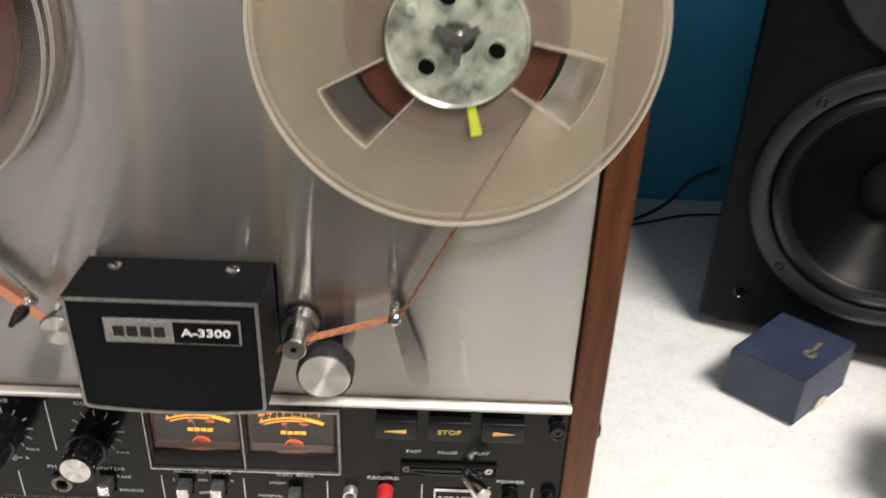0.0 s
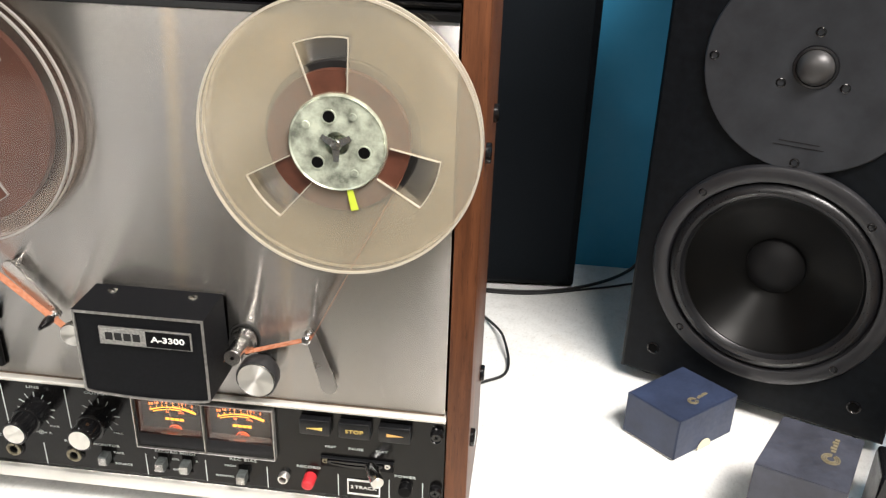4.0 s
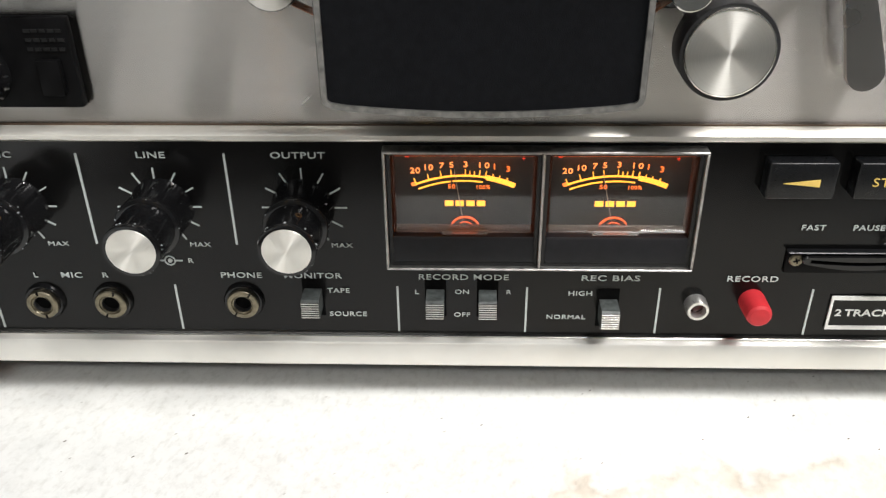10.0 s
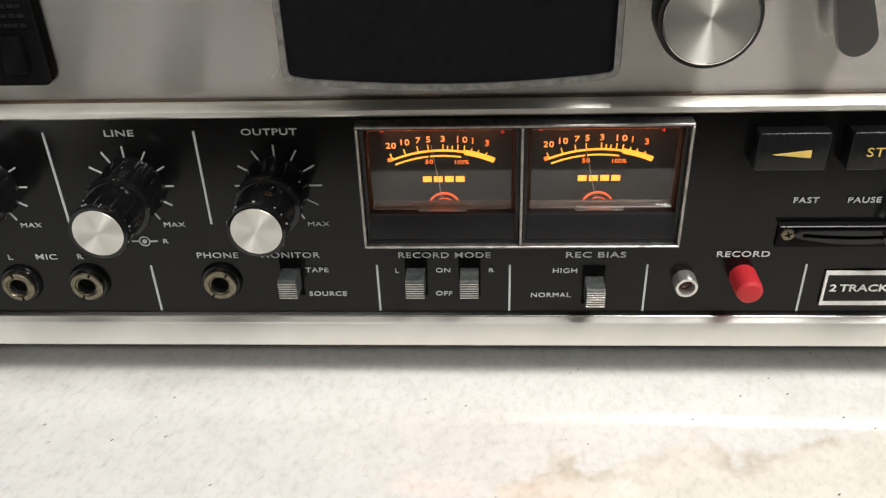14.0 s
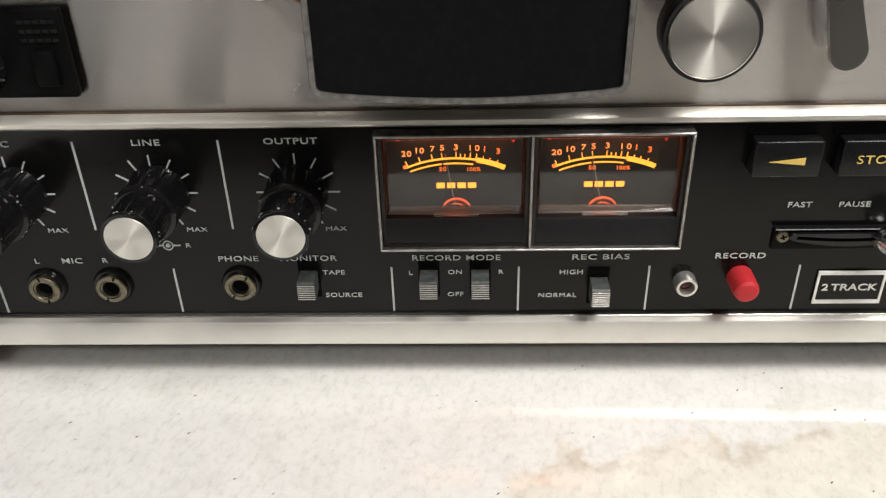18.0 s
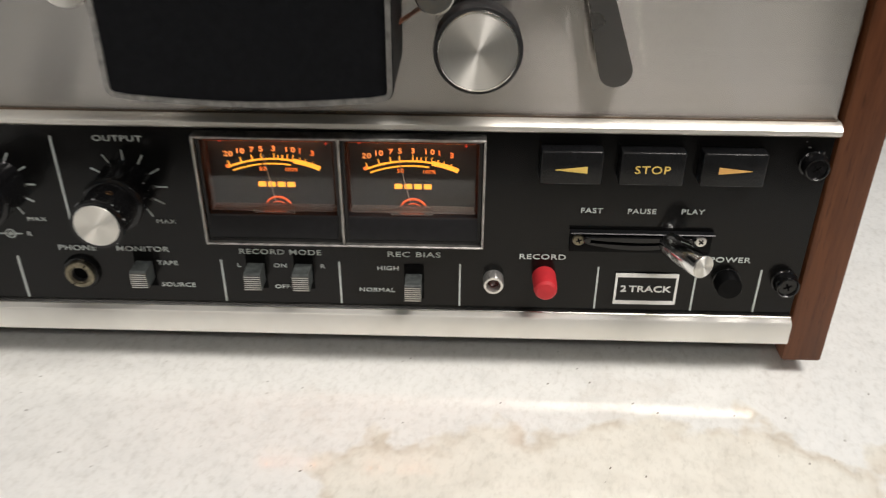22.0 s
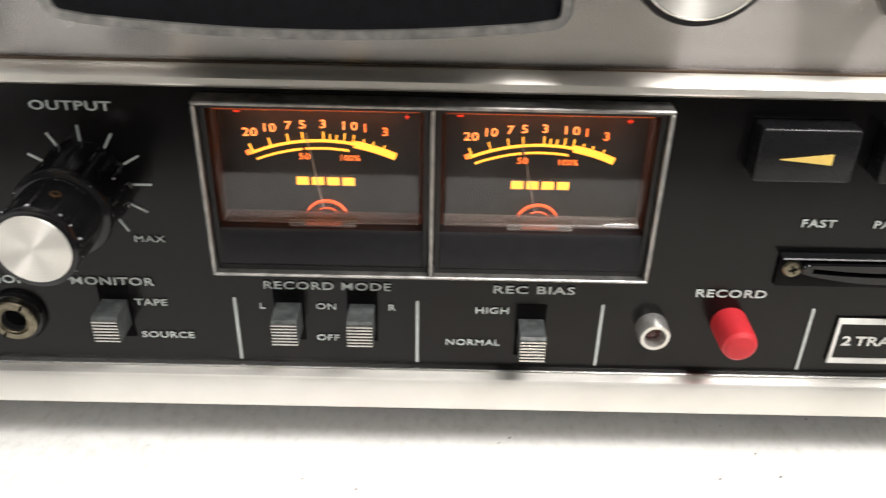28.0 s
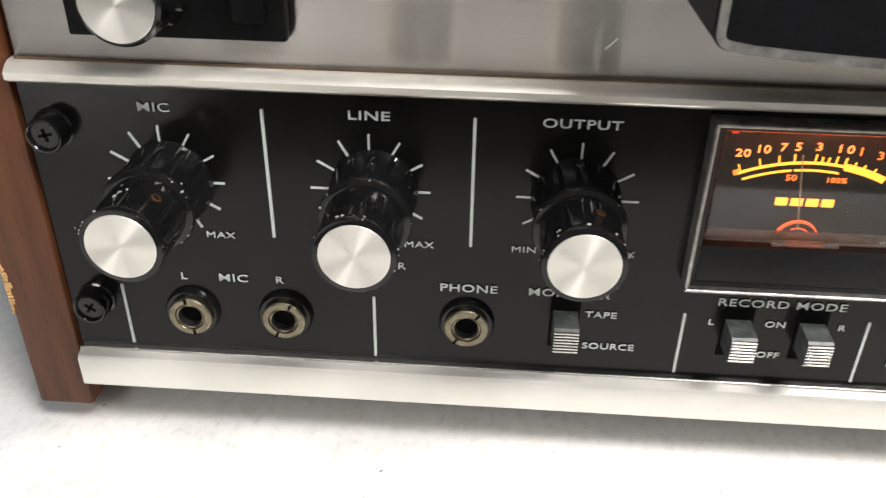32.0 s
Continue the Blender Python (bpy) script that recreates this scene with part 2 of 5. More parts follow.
M_BLACK = plain("black_plastic", (0.007, 0.007, 0.0075), 0.1, 0.0, 0.3, 250, 0.02, 0.42)
M_SILVER = plain("silver_ring", (0.74, 0.73, 0.70), 0.3, 0.85, 0.1, 300)
M_MATT = plain("matt_black", (0.008, 0.008, 0.008), 0.6, 0.0, 0.3, 150)
M_PLATE = plain("black_plate_paint", (0.0045, 0.0045, 0.0048), 0.4, 0.0, 0.3, 200, 0.05, 0.07)
M_DIM = plain("dim_print", (0.013, 0.013, 0.013), 0.6, 0.0, 0.4, 700, 0.2, 0.12)
M_RECESS = plain("dark_meter_well", (0.008, 0.007, 0.007), 0.45, 0.0, 0.2, 200, 0.0)
M_HOLE = plain("hole_black", (0.002, 0.002, 0.002), 0.9, 0.0, 0.1, 50, 0.0, 0.1)
M_RUBBER = plain("black_rubber", (0.015, 0.015, 0.016), 0.55, 0.0, 0.25, 200)
M_PRINT = plain("silkscreen_print", (0.50, 0.54, 0.52), 0.5, 0.0, 0.12, 900, 0.0)
M_WHITE = plain("white_print", (0.80, 0.80, 0.77), 0.45, 0.0, 0.08, 500, 0.0)
M_RED = plain("red_plastic", (0.55, 0.022, 0.03), 0.6, 0.0, 0.12, 200, 0.03)
M_BRASS = plain("dull_nickel", (0.22, 0.195, 0.14), 0.33, 1.0, 0.25, 500)
M_YELLOW = plain("yellow_print", (0.78, 0.55, 0.14), 0.45, 0.0, 0.08, 500, 0.0)
M_ORANGE = plain("orange_print", (0.75, 0.42, 0.13), 0.45, 0.0, 0.08, 500, 0.0)
M_WOOD = wood("walnut_veneer", (0.060, 0.021, 0.009), (0.165, 0.062, 0.026))
M_TAPE = plain("brown_tape", (0.42, 0.165, 0.090), 0.28, 0.0, 0.05, 40, 0.0)
M_PACKL = plain("dark_wound_tape", (0.115, 0.036, 0.020), 0.42, 0.0, 0.3, 30, 0.0)
M_PACK = plain("wound_tape", (0.105, 0.037, 0.022), 0.36, 0.0, 0.25, 90, 0.1)
M_FLANGE_R = clear("smoky_plastic", (0.985, 0.96, 0.905), (0.98, 0.925, 0.79), 0.145, 0.12)
M_FLANGE_L = clear("clear_plastic", (0.94, 0.90, 0.875), (0.58, 0.50, 0.45), 0.035, 0.06)
M_RIM = clear("smoky_edge", (0.88, 0.84, 0.77), (0.93, 0.88, 0.78), 0.6, 0.06)
M_HUBPAINT = plain("pale_hub", (0.52, 0.56, 0.45), 0.22, 0.4, 0.6, 105, 0.0)
M_LIME = plain("lime_leader", (0.60, 0.72, 0.06), 0.5, 0.0, 0.1, 100, 0.0)
M_REDLABEL = plain("red_label", (0.70, 0.045, 0.025), 0.42, 0.0, 0.12, 90, 0.0)
M_CREAM = plain("cream_label", (0.72, 0.66, 0.50), 0.5, 0.0, 0.1, 90, 0.0)
M_DIAL = plain("meter_dial", (0.018, 0.0155, 0.014), 0.6, 0.0, 0.2, 200, 0.0)
M_GLOW_Y = glow("lit_scale", (1.0, 0.43, 0.045), 2.2)
M_GLOW_O = glow("lit_numerals", (1.0, 0.20, 0.035), 2.1)
M_GLOW_N = glow("lit_figures", (1.0, 0.30, 0.075), 2.4)
M_GLOW_R = glow("lit_lamp_ring", (1.0, 0.13, 0.03), 1.5)
M_GLOW_S = glow("lit_red_sign", (1.0, 0.06, 0.02), 0.6)
M_GLOW_D = plain("lamp_hood_brown", (0.045, 0.016, 0.008), 0.4, 0.0, 0.3, 300, 0.0)
M_GLOW_T = glow("meter_bulb", (1.0, 0.24, 0.045), 60.0)
M_NEEDLE = plain("needle_paint", (0.45, 0.36, 0.28), 0.4, 0.0, 0.1, 300, 0.0)


def pane_material():
    m, nt, b = mat("meter_glass")
    nt.nodes.remove(b)
    tr = node(nt, "ShaderNodeBsdfTransparent", Color=(0.96, 0.96, 0.95, 1))
    gl = node(nt, "ShaderNodeBsdfGlossy", Roughness=0.035)
    mx = nt.nodes.new("ShaderNodeMixShader")
    nt.links.new(sheen(nt), mx.inputs[0])
    nt.links.new(tr.outputs[0], mx.inputs[1])
    nt.links.new(gl.outputs[0], mx.inputs[2])
    nt.links.new(mx.outputs[0], nt.nodes["Material Output"].inputs["Surface"])
    return m


M_GLASS = pane_material()


def edge_glow(name, share, strength):
    """Clear plastic with the bulb's orange light put in as emission of its own."""
    m, nt, b = mat(name)
    tr = node(nt, "ShaderNodeBsdfTransparent", Color=(0.8, 0.7, 0.66, 1))
    mx = nt.nodes.new("ShaderNodeMixShader")
    mx.inputs[0].default_value = share
    b.inputs["Base Color"].default_value = (0.10, 0.055, 0.04, 1)
    b.inputs["Roughness"].default_value = 0.2
    b.inputs["Emission Color"].default_value = (1.0, 0.17, 0.04, 1)
    b.inputs["Emission Strength"].default_value = strength
    nt.links.new(tr.outputs[0], mx.inputs[1])
    nt.links.new(b.outputs[0], mx.inputs[2])
    nt.links.new(mx.outputs[0], nt.nodes["Material Output"].inputs["Surface"])
    return m


M_GLOWEDGE = edge_glow("side_lit_pane_edge", 0.24, 0.025)
M_GLOWTOP = edge_glow("top_lit_pane_edge", 0.5, 0.42)
M_GLOWLIP = edge_glow("lit_lip", 0.45, 0.45)
M_PANEEDGE = clear("clear_pane_edge", (0.75, 0.74, 0.72), (0.45, 0.43, 0.40), 0.14, 0.28)


def table_material():
    m, nt, b = mat("white_worn_table")
    co = nt.nodes.new("ShaderNodeTexCoord")
    big, mid, fine = noise_tex(nt, 5.5, 5.0, 0.6), noise_tex(nt, 62.0, 6.0, 0.7), noise_tex(nt, 340.0, 3.0, 0.6, (1, 0.8, 1))
    c = ramp(nt, mid, [(0.25, (0.74, 0.74, 0.715)), (0.5, (0.835, 0.835, 0.81)), (0.75, (0.875, 0.875, 0.85))])
    f = ramp(nt, fine, [(0.28, (0.80, 0.79, 0.77)), (0.5, (1, 1, 1))])
    c = mixc(nt, 0.5, c, f, "MULTIPLY")
    # one large dried spill with an uneven brown rim, and faint small ones
    mp = nt.nodes.new("ShaderNodeMapping")
    mp.vector_type = "TEXTURE"
    mp.inputs["Location"].default_value = (0.128, -0.100, 0.0)
    mp.inputs["Scale"].default_value = (0.222, 0.128, 1.0)
    nt.links.new(co.outputs["Object"], mp.inputs["Vector"])
    flat = nt.nodes.new("ShaderNodeVectorMath")
    flat.operation = "MULTIPLY"
    flat.inputs[1].default_value = (1, 1, 0)
    nt.links.new(mp.outputs["Vector"], flat.inputs[0])
    # a squarish outline: fourth powers in place of the plain distance
    powered = flat
    for _ in range(2):
        sq = nt.nodes.new("ShaderNodeVectorMath")
        sq.operation = "MULTIPLY"
        nt.links.new(powered.outputs["Vector"], sq.inputs[0])
        nt.links.new(powered.outputs["Vector"], sq.inputs[1])
        powered = sq
    total = nt.nodes.new("ShaderNodeVectorMath")
    total.operation = "DOT_PRODUCT"
    total.inputs[1].default_value = (1, 1, 0)
    nt.links.new(powered.outputs["Vector"], total.inputs[0])
    ln = node(nt, "ShaderNodeMath")
    ln.operation = "POWER"
    ln.inputs[1].default_value = 0.25
    nt.links.new(total.outputs["Value"], ln.inputs[0])
    edge = node(nt, "ShaderNodeMath")
    edge.operation = "MULTIPLY_ADD"
    nt.links.new(noise_tex(nt, 26.0, 4.0, 0.52), edge.inputs[0])
    edge.inputs[1].default_value = 0.62
    nt.links.new(ln.outputs[0], edge.inputs[2])
    s = ramp(nt, edge.outputs[0], [(0.0, (0.02, 0.02, 0.02)), (0.735, (0.05, 0.05, 0.05)), (0.80, (0.46, 0.46, 0.46)), (0.835, (0, 0, 0))])
    inner = ramp(nt, edge.outputs[0], [(0.79, (0.6, 0.6, 0.6)), (0.84, (0, 0, 0))])
    c = mixc(nt, inner, c, mixc(nt, 1.0, c, (1.0, 0.955, 0.85), "MULTIPLY"))
    wear = ramp(nt, noise_tex(nt, 55.0, 3.0), [(0.42, (0.12, 0.12, 0.12)), (0.6, (1, 1, 1))])
    c = mixc(nt, mixc(nt, 1.0, s, wear, "MULTIPLY"), c, (0.46, 0.36, 0.25))
    st = noise_tex(nt, 11.0, 6.0, 0.62, (1.0, 1.35, 1.0))
    s2 = ramp(nt, st, [(0.60, (0, 0, 0)), (0.66, (0.14, 0.14, 0.14)), (0.72, (0.06, 0.06, 0.06))])
    c = mixc(nt, s2, c, (0.47, 0.38, 0.29))
    # dark specks
    slant = nt.nodes.new("ShaderNodeMapping")
    slant.vector_type = "TEXTURE"
    slant.inputs["Rotation"].default_value = (0, 0, radians(40))
    slant.inputs["Scale"].default_value = (1.0, 0.45, 1.0)
    nt.links.new(co.outputs["Object"], slant.inputs["Vector"])
    v = node(nt, "ShaderNodeTexVoronoi", Scale=88.0)
    nt.links.new(slant.outputs["Vector"], v.inputs["Vector"])
    sp = ramp(nt, v.outputs["Distance"], [(0.0, (0.10, 0.085, 0.07)), (0.045, (0.22, 0.19, 0.16)), (0.075, (1, 1, 1))])
    gate = ramp(nt, noise_tex(nt, 30.0, 2.0), [(0.48, (0, 0, 0)), (0.56, (1, 1, 1))])
    rub = nt.nodes.new("ShaderNodeMapping")
    rub.vector_type = "TEXTURE"
    rub.inputs["Rotation"].default_value = (0, 0, radians(72))
    rub.inputs["Scale"].default_value = (0.0075, 0.0034, 1.0)
    nt.links.new(co.outputs["Object"], rub.inputs["Vector"])
    grain = node(nt, "ShaderNodeTexNoise", Scale=1.0, Detail=5.0, Roughness=0.6)
    nt.links.new(rub.outputs["Vector"], grain.inputs["Vector"])
    c = mixc(nt, 0.5, c, ramp(nt, grain.outputs["Fac"], [(0.30, (0.80, 0.79, 0.77)), (0.47, (1, 1, 1))]), "MULTIPLY")
    c = mixc(nt, gate, c, mixc(nt, 1.0, c, sp, "MULTIPLY"))
    nt.links.new(c, b.inputs["Base Color"])
    r = ramp(nt, mid, [(0.3, grey(0.05)), (0.7, grey(0.11))])
    nt.links.new(r, b.inputs["Roughness"])
    b.inputs["Specular IOR Level"].default_value = 0.72
    bump(nt, b, fine, 0.015, 0.0004)
    return m


M_TABLE = table_material()
M_WALL = plain("teal_wall_paint", (0.018, 0.23, 0.42), 0.6, 0.0, 0.10, 6, 0.05)
M_PLASTER = plain("room_paint", (0.20, 0.20, 0.19), 0.8, 0.0, 0.08, 4, 0.05)
M_CEIL = plain("ceiling_paint", (0.40, 0.40, 0.385), 0.85, 0.0, 0.06, 4, 0.05)
M_FLOOR = plain("floor_lino", (0.055, 0.050, 0.047), 0.5, 0.0, 0.2, 8, 0.05)
M_SPKBOX = plain("black_ash_vinyl", (0.0050, 0.0060, 0.0075), 0.4, 0.0, 0.35, 120, 0.12, 0.11)
M_SPKPLATE = plain("dark_grey_plate", (0.050, 0.053, 0.060), 0.40, 0.6, 0.22, 30, 0.05, 0.4)
M_FLANGEBLK = plain("black_basket", (0.0155, 0.0155, 0.0175), 0.38, 0.0, 0.2, 60, 0.05)
M_SURROUND = plain("rubber_surround", (0.0075, 0.0075, 0.0085), 0.32, 0.0, 0.2, 80, 0.03)
M_CONE = spun("polypropylene_cone", (0.0125, 0.0124, 0.0122), 0.42, 0.85)
M_DOME = plain("grey_dome", (0.07, 0.068, 0.068), 0.42, 0.5, 0.1, 100, 0.02)
M_NAVY = plain("navy_card", (0.026, 0.037, 0.074), 0.45, 0.0, 0.3, 26, 0.015)
M_NAVY2 = plain("faded_navy_card", (0.046, 0.049, 0.066), 0.55, 0.0, 0.42, 24, 0.015)
M_GOLD = plain("gold_print", (0.25, 0.21, 0.13), 0.4, 0.25, 0.12, 200, 0.0)
M_PAPER = plain("white_paper", (0.72, 0.70, 0.65), 0.7, 0.0, 0.08, 40, 0.05)
M_GLOSSBLK = plain("gloss_black", (0.009, 0.009, 0.010), 0.09, 0.0, 0.2, 60, 0.03)
M_CARD = plain("brown_cardboard", (0.42, 0.27, 0.135), 0.75, 0.0, 0.10, 25, 0.12)
M_BLUETAPE = plain("blue_tape", (0.02, 0.14, 0.36), 0.4, 0.0, 0.1, 30, 0.0)
M_CABLE = plain("black_cable", (0.012, 0.012, 0.012), 0.45, 0.0, 0.2, 100, 0.0)
M_PINK = plain("pink_spine", (0.62, 0.14, 0.19), 0.5, 0.0, 0.15, 40, 0.0)

# ---- mesh helpers ----


def part(name, bm, material, parent=None, label="", loc=(0, 0, 0), sharp=35, mesh=None):
    """Links a bmesh as one mesh object under a thing or under a part."""
    if mesh is None:
        mesh = bpy.data.meshes.new(name)
        bmesh.ops.recalc_face_normals(bm, faces=bm.faces)
        bm.to_mesh(mesh)
        bm.free()
        for p in mesh.polygons:
            p.use_smooth = True
        mesh.set_sharp_from_angle(angle=radians(sharp))
        mesh.materials.append(material)
    ob = new(name, mesh)
    ob.location = loc
    if parent is not None:
        ob.parent = parent
    if label:
        ob["label"] = label
    return ob


def thing(name, label, category, m=None, group=""):
    ob = new(name)
    ob.empty_display_size = 0.02
    if m is not None:
        ob.matrix_world = m
    return tagged(ob, label, category, group)


def box(x0, x1, y0, y1, z0, z1, bevel=0.0, seg=2, bm=None):
    out = bm if bm is not None else bmesh.new()
    b = bmesh.new()
    vs = [b.verts.new((x, y, z)) for x in (x0, x1) for y in (y0, y1) for z in (z0, z1)]
    for f in ((0, 1, 3, 2), (4, 6, 7, 5), (0, 4, 5, 1), (2, 3, 7, 6), (0, 2, 6, 4), (1, 5, 7, 3)):
        b.faces.new([vs[i] for i in f])
    if bevel:
        bmesh.ops.bevel(b, geom=list(b.edges), offset=bevel, segments=seg, profile=0.5, affect="EDGES")
    merge(out, b)
    return out


def merge(out, b):
    idx = {}
    for v in b.verts:
        idx[v] = out.verts.new(v.co)
    for f in b.faces:
        try:
            out.faces.new([idx[v] for v in f.verts])
        except ValueError:
            pass
    b.free()


def lathe(profile, cx=0.0, cz=0.0, n=40, flutes=0, depth=0.0, bm=None, span=(0.0, 360.0), rows=()):
    """Turns (radius, y) points about an axis along y."""
    out = bm if bm is not None else bmesh.new()
    full = abs(span[1] - span[0]) > 359.9
    steps = n if full else n + 1
    rings = []
    for row, (r, y) in enumerate(profile):
        ring = []
        if r < 1e-7:
            ring = [out.verts.new((cx, y, cz))]
        else:
            for k in range(steps):
                a = radians(span[0] + (span[1] - span[0]) * k / n)
                rr = r
                if flutes and row in rows:
                    rr = r - depth * (0.5 + 0.5 * math.cos(a * flutes)) ** 6
                ring.append(out.verts.new((cx + rr * math.cos(a), y, cz + rr * math.sin(a))))
        rings.append(ring)
    for a, b in zip(rings, rings[1:]):
        for k in range(n):
            i, j = k, (k + 1) % n if full else k + 1
            if len(a) == 1 and len(b) == 1:
                continue
            if len(a) == 1:
                out.faces.new((a[0], b[i], b[j]))
            elif len(b) == 1:
                out.faces.new((a[i], b[0], a[j]))
            else:
                out.faces.new((a[i], b[i], b[j], a[j]))
    return out


def prism(outline, y0, y1, bevel=0.0, bm=None):
    """A plate with the given x, z outline from y0 to y1."""
    out = bm if bm is not None else bmesh.new()
    b = bmesh.new()
    lo = [b.verts.new((x, y0, z)) for x, z in outline]
    hi = [b.verts.new((x, y1, z)) for x, z in outline]
    b.faces.new(lo)
    b.faces.new(hi[::-1])
    for i in range(len(lo)):
        j = (i + 1) % len(lo)
        b.faces.new((lo[i], hi[i], hi[j], lo[j]))
    if bevel:
        bmesh.ops.bevel(b, geom=[e for e in b.edges if abs(e.verts[0].co.y - e.verts[1].co.y) < 1e-9 and e.verts[0].co.y == min(y0, y1)],
                        offset=bevel, segments=2, profile=0.5, affect="EDGES")
    merge(out, b)
    return out


def extrude_x(profile, x0, x1, bm=None):
    """A bar with the given y, z cross-section from x0 to x1."""
    out = bm if bm is not None else bmesh.new()
    lo = [out.verts.new((x0, y, z)) for y, z in profile]
    hi = [out.verts.new((x1, y, z)) for y, z in profile]
    out.faces.new(lo)
    out.faces.new(hi[::-1])
    for i in range(len(lo)):
        j = (i + 1) % len(lo)
        out.faces.new((lo[i], hi[i], hi[j], lo[j]))
    return out


def sector(r0, r1, a0, a1, y0, y1, cx=0.0, cz=0.0, n=24, bm=None):
    pts = [(cx + r1 * math.cos(radians(a0 + (a1 - a0) * k / n)), cz + r1 * math.sin(radians(a0 + (a1 - a0) * k / n))) for k in range(n + 1)]
    pts += [(cx + r0 * math.cos(radians(a1 + (a0 - a1) * k / n)), cz + r0 * math.sin(radians(a1 + (a0 - a1) * k / n))) for k in range(n + 1)]
    out = bm if bm is not None else bmesh.new()
    lo = [out.verts.new((x, y0, z)) for x, z in pts]
    hi = [out.verts.new((x, y1, z)) for x, z in pts]
    m = len(pts)
    for k in range(n):
        out.faces.new((lo[k], lo[k + 1], lo[m - 2 - k], lo[m - 1 - k]))
        out.faces.new((hi[k], hi[m - 1 - k], hi[m - 2 - k], hi[k + 1]))
    for i in range(m):
        j = (i + 1) % m
        out.faces.new((lo[i], lo[j], hi[j], hi[i]))
    return out


def tube(points, radius, n=10, bm=None):
    """A round cable through points, smoothed."""
    pts = [Vector(p) for p in points]
    fine = []
    for i in range(len(pts) - 1):
        p0, p1, p2, p3 = pts[max(i - 1, 0)], pts[i], pts[i + 1], pts[min(i + 2, len(pts) - 1)]
        for k in range(8):
            t = k / 8
            fine.append(0.5 * ((2 * p1) + (p2 - p0) * t + (2 * p0 - 5 * p1 + 4 * p2 - p3) * t * t + (3 * p1 - p0 - 3 * p2 + p3) * t ** 3))
    fine.append(pts[-1])
    out = bm if bm is not None else bmesh.new()
    rings = []
    for i, p in enumerate(fine):
        d = (fine[min(i + 1, len(fine) - 1)] - fine[max(i - 1, 0)]).normalized()
        side = d.cross(Vector((0, 0, 1)))
        side = side.normalized() if side.length > 1e-4 else Vector((1, 0, 0))
        up = side.cross(d).normalized()
        rings.append([out.verts.new(p + radius * (math.cos(2 * math.pi * k / n) * side + math.sin(2 * math.pi * k / n) * up)) for k in range(n)])
    for a, b in zip(rings, rings[1:]):
        for k in range(n):
            out.faces.new((a[k], a[(k + 1) % n], b[(k + 1) % n], b[k]))
    out.faces.new(rings[0][::-1])
    out.faces.new(rings[-1])
    return out


def lettering(text, x, z, height, material, parent, y=-0.0004, align="CENTER", wide=1.25, bold=0.0, m=None, track=1.08, thick=0.00012):
    """Raised print in the built-in font on a face that looks along -y (or at the pose m); x, z is the middle of the line."""
    cu = bpy.data.curves.new("lettering", "FONT")
    cu.body, cu.size, cu.align_x, cu.align_y = text, height * 1.42, align, "CENTER"
    cu.extrude, cu.offset, cu.space_character, cu.resolution_u = thick, bold, track, 3
    tmp = new("lettering_source", cu)
    dg = bpy.context.evaluated_depsgraph_get()
    mesh = bpy.data.meshes.new_from_object(tmp.evaluated_get(dg))
    bpy.data.objects.remove(tmp)
    bpy.data.curves.remove(cu)
    mesh.name = "lettering"
    mesh.transform(Matrix.Diagonal((wide, 1, 1, 1)))
    if m is None:
        mesh.transform(pose(x, y, z, 90, 0, 0))
    else:
        mesh.transform(m)
    mesh.materials.clear()
    mesh.materials.append(material)
    ob = new("lettering", mesh)
    ob.parent = parent
    return ob


def cross_screw(name, cx, cz, y, r, material, parent, dome=0.3, angle=20):
    """A cross-head screw on a face that looks along -y: head with a sunk cross."""
    s = part(name, lathe([(r, y), (r, y - r * 0.25), (r * 0.85, y - r * 0.45), (0, y - r * 0.55)], cx, cz, 20), material, parent)
    bm = bmesh.new()
    for a in (angle, angle + 90):
        c, sn = math.cos(radians(a)), math.sin(radians(a))
        w, l = r * 0.12, r * 0.46
        prism([(cx + c * l - sn * w, cz + sn * l + c * w), (cx - c * l - sn * w, cz - sn * l + c * w), (cx - c * l + sn * w, cz - sn * l - c * w), (cx + c * l + sn * w, cz + sn * l - c * w)],
              y - r * 0.57, y - r * 0.45, bm=bm)
    part("cross_slot", bm, M_HOLE, s)
    return s


# ---- room ----
TX0, TX1, TY0, WALL = -1.35, 0.71, -0.19, 0.515
part("floor", box(-2.6, 2.6, -2.6, WALL, -0.80, -0.75), M_FLOOR)["kind"] = "structure"
part("wall_north", box(-2.6, 2.6, WALL, WALL + 0.12, -0.75, 2.0), M_WALL)["kind"] = "structure"
part("wall_south", box(-2.6, 2.6, -2.72, -2.6, -0.75, 2.0), M_PLASTER)["kind"] = "structure"
part("wall_west", box(-2.72, -2.6, -2.6, WALL, -0.75, 2.0), M_PLASTER)["kind"] = "structure"
part("wall_east", box(2.6, 2.72, -2.6, WALL, -0.75, 2.0), M_PLASTER)["kind"] = "structure"
part("ceiling", box(-2.6, 2.6, -2.6, WALL, 2.0, 2.1), M_CEIL)["kind"] = "structure"
for ob in scene.objects:
    if ob.get("kind") == "structure":
        tagged(ob, {"wall_north": "teal painted wall behind the table", "floor": "grey linoleum floor", "ceiling": "pale painted ceiling"}.get(ob.name, "plain painted room wall"), ob.name.split("_")[0])

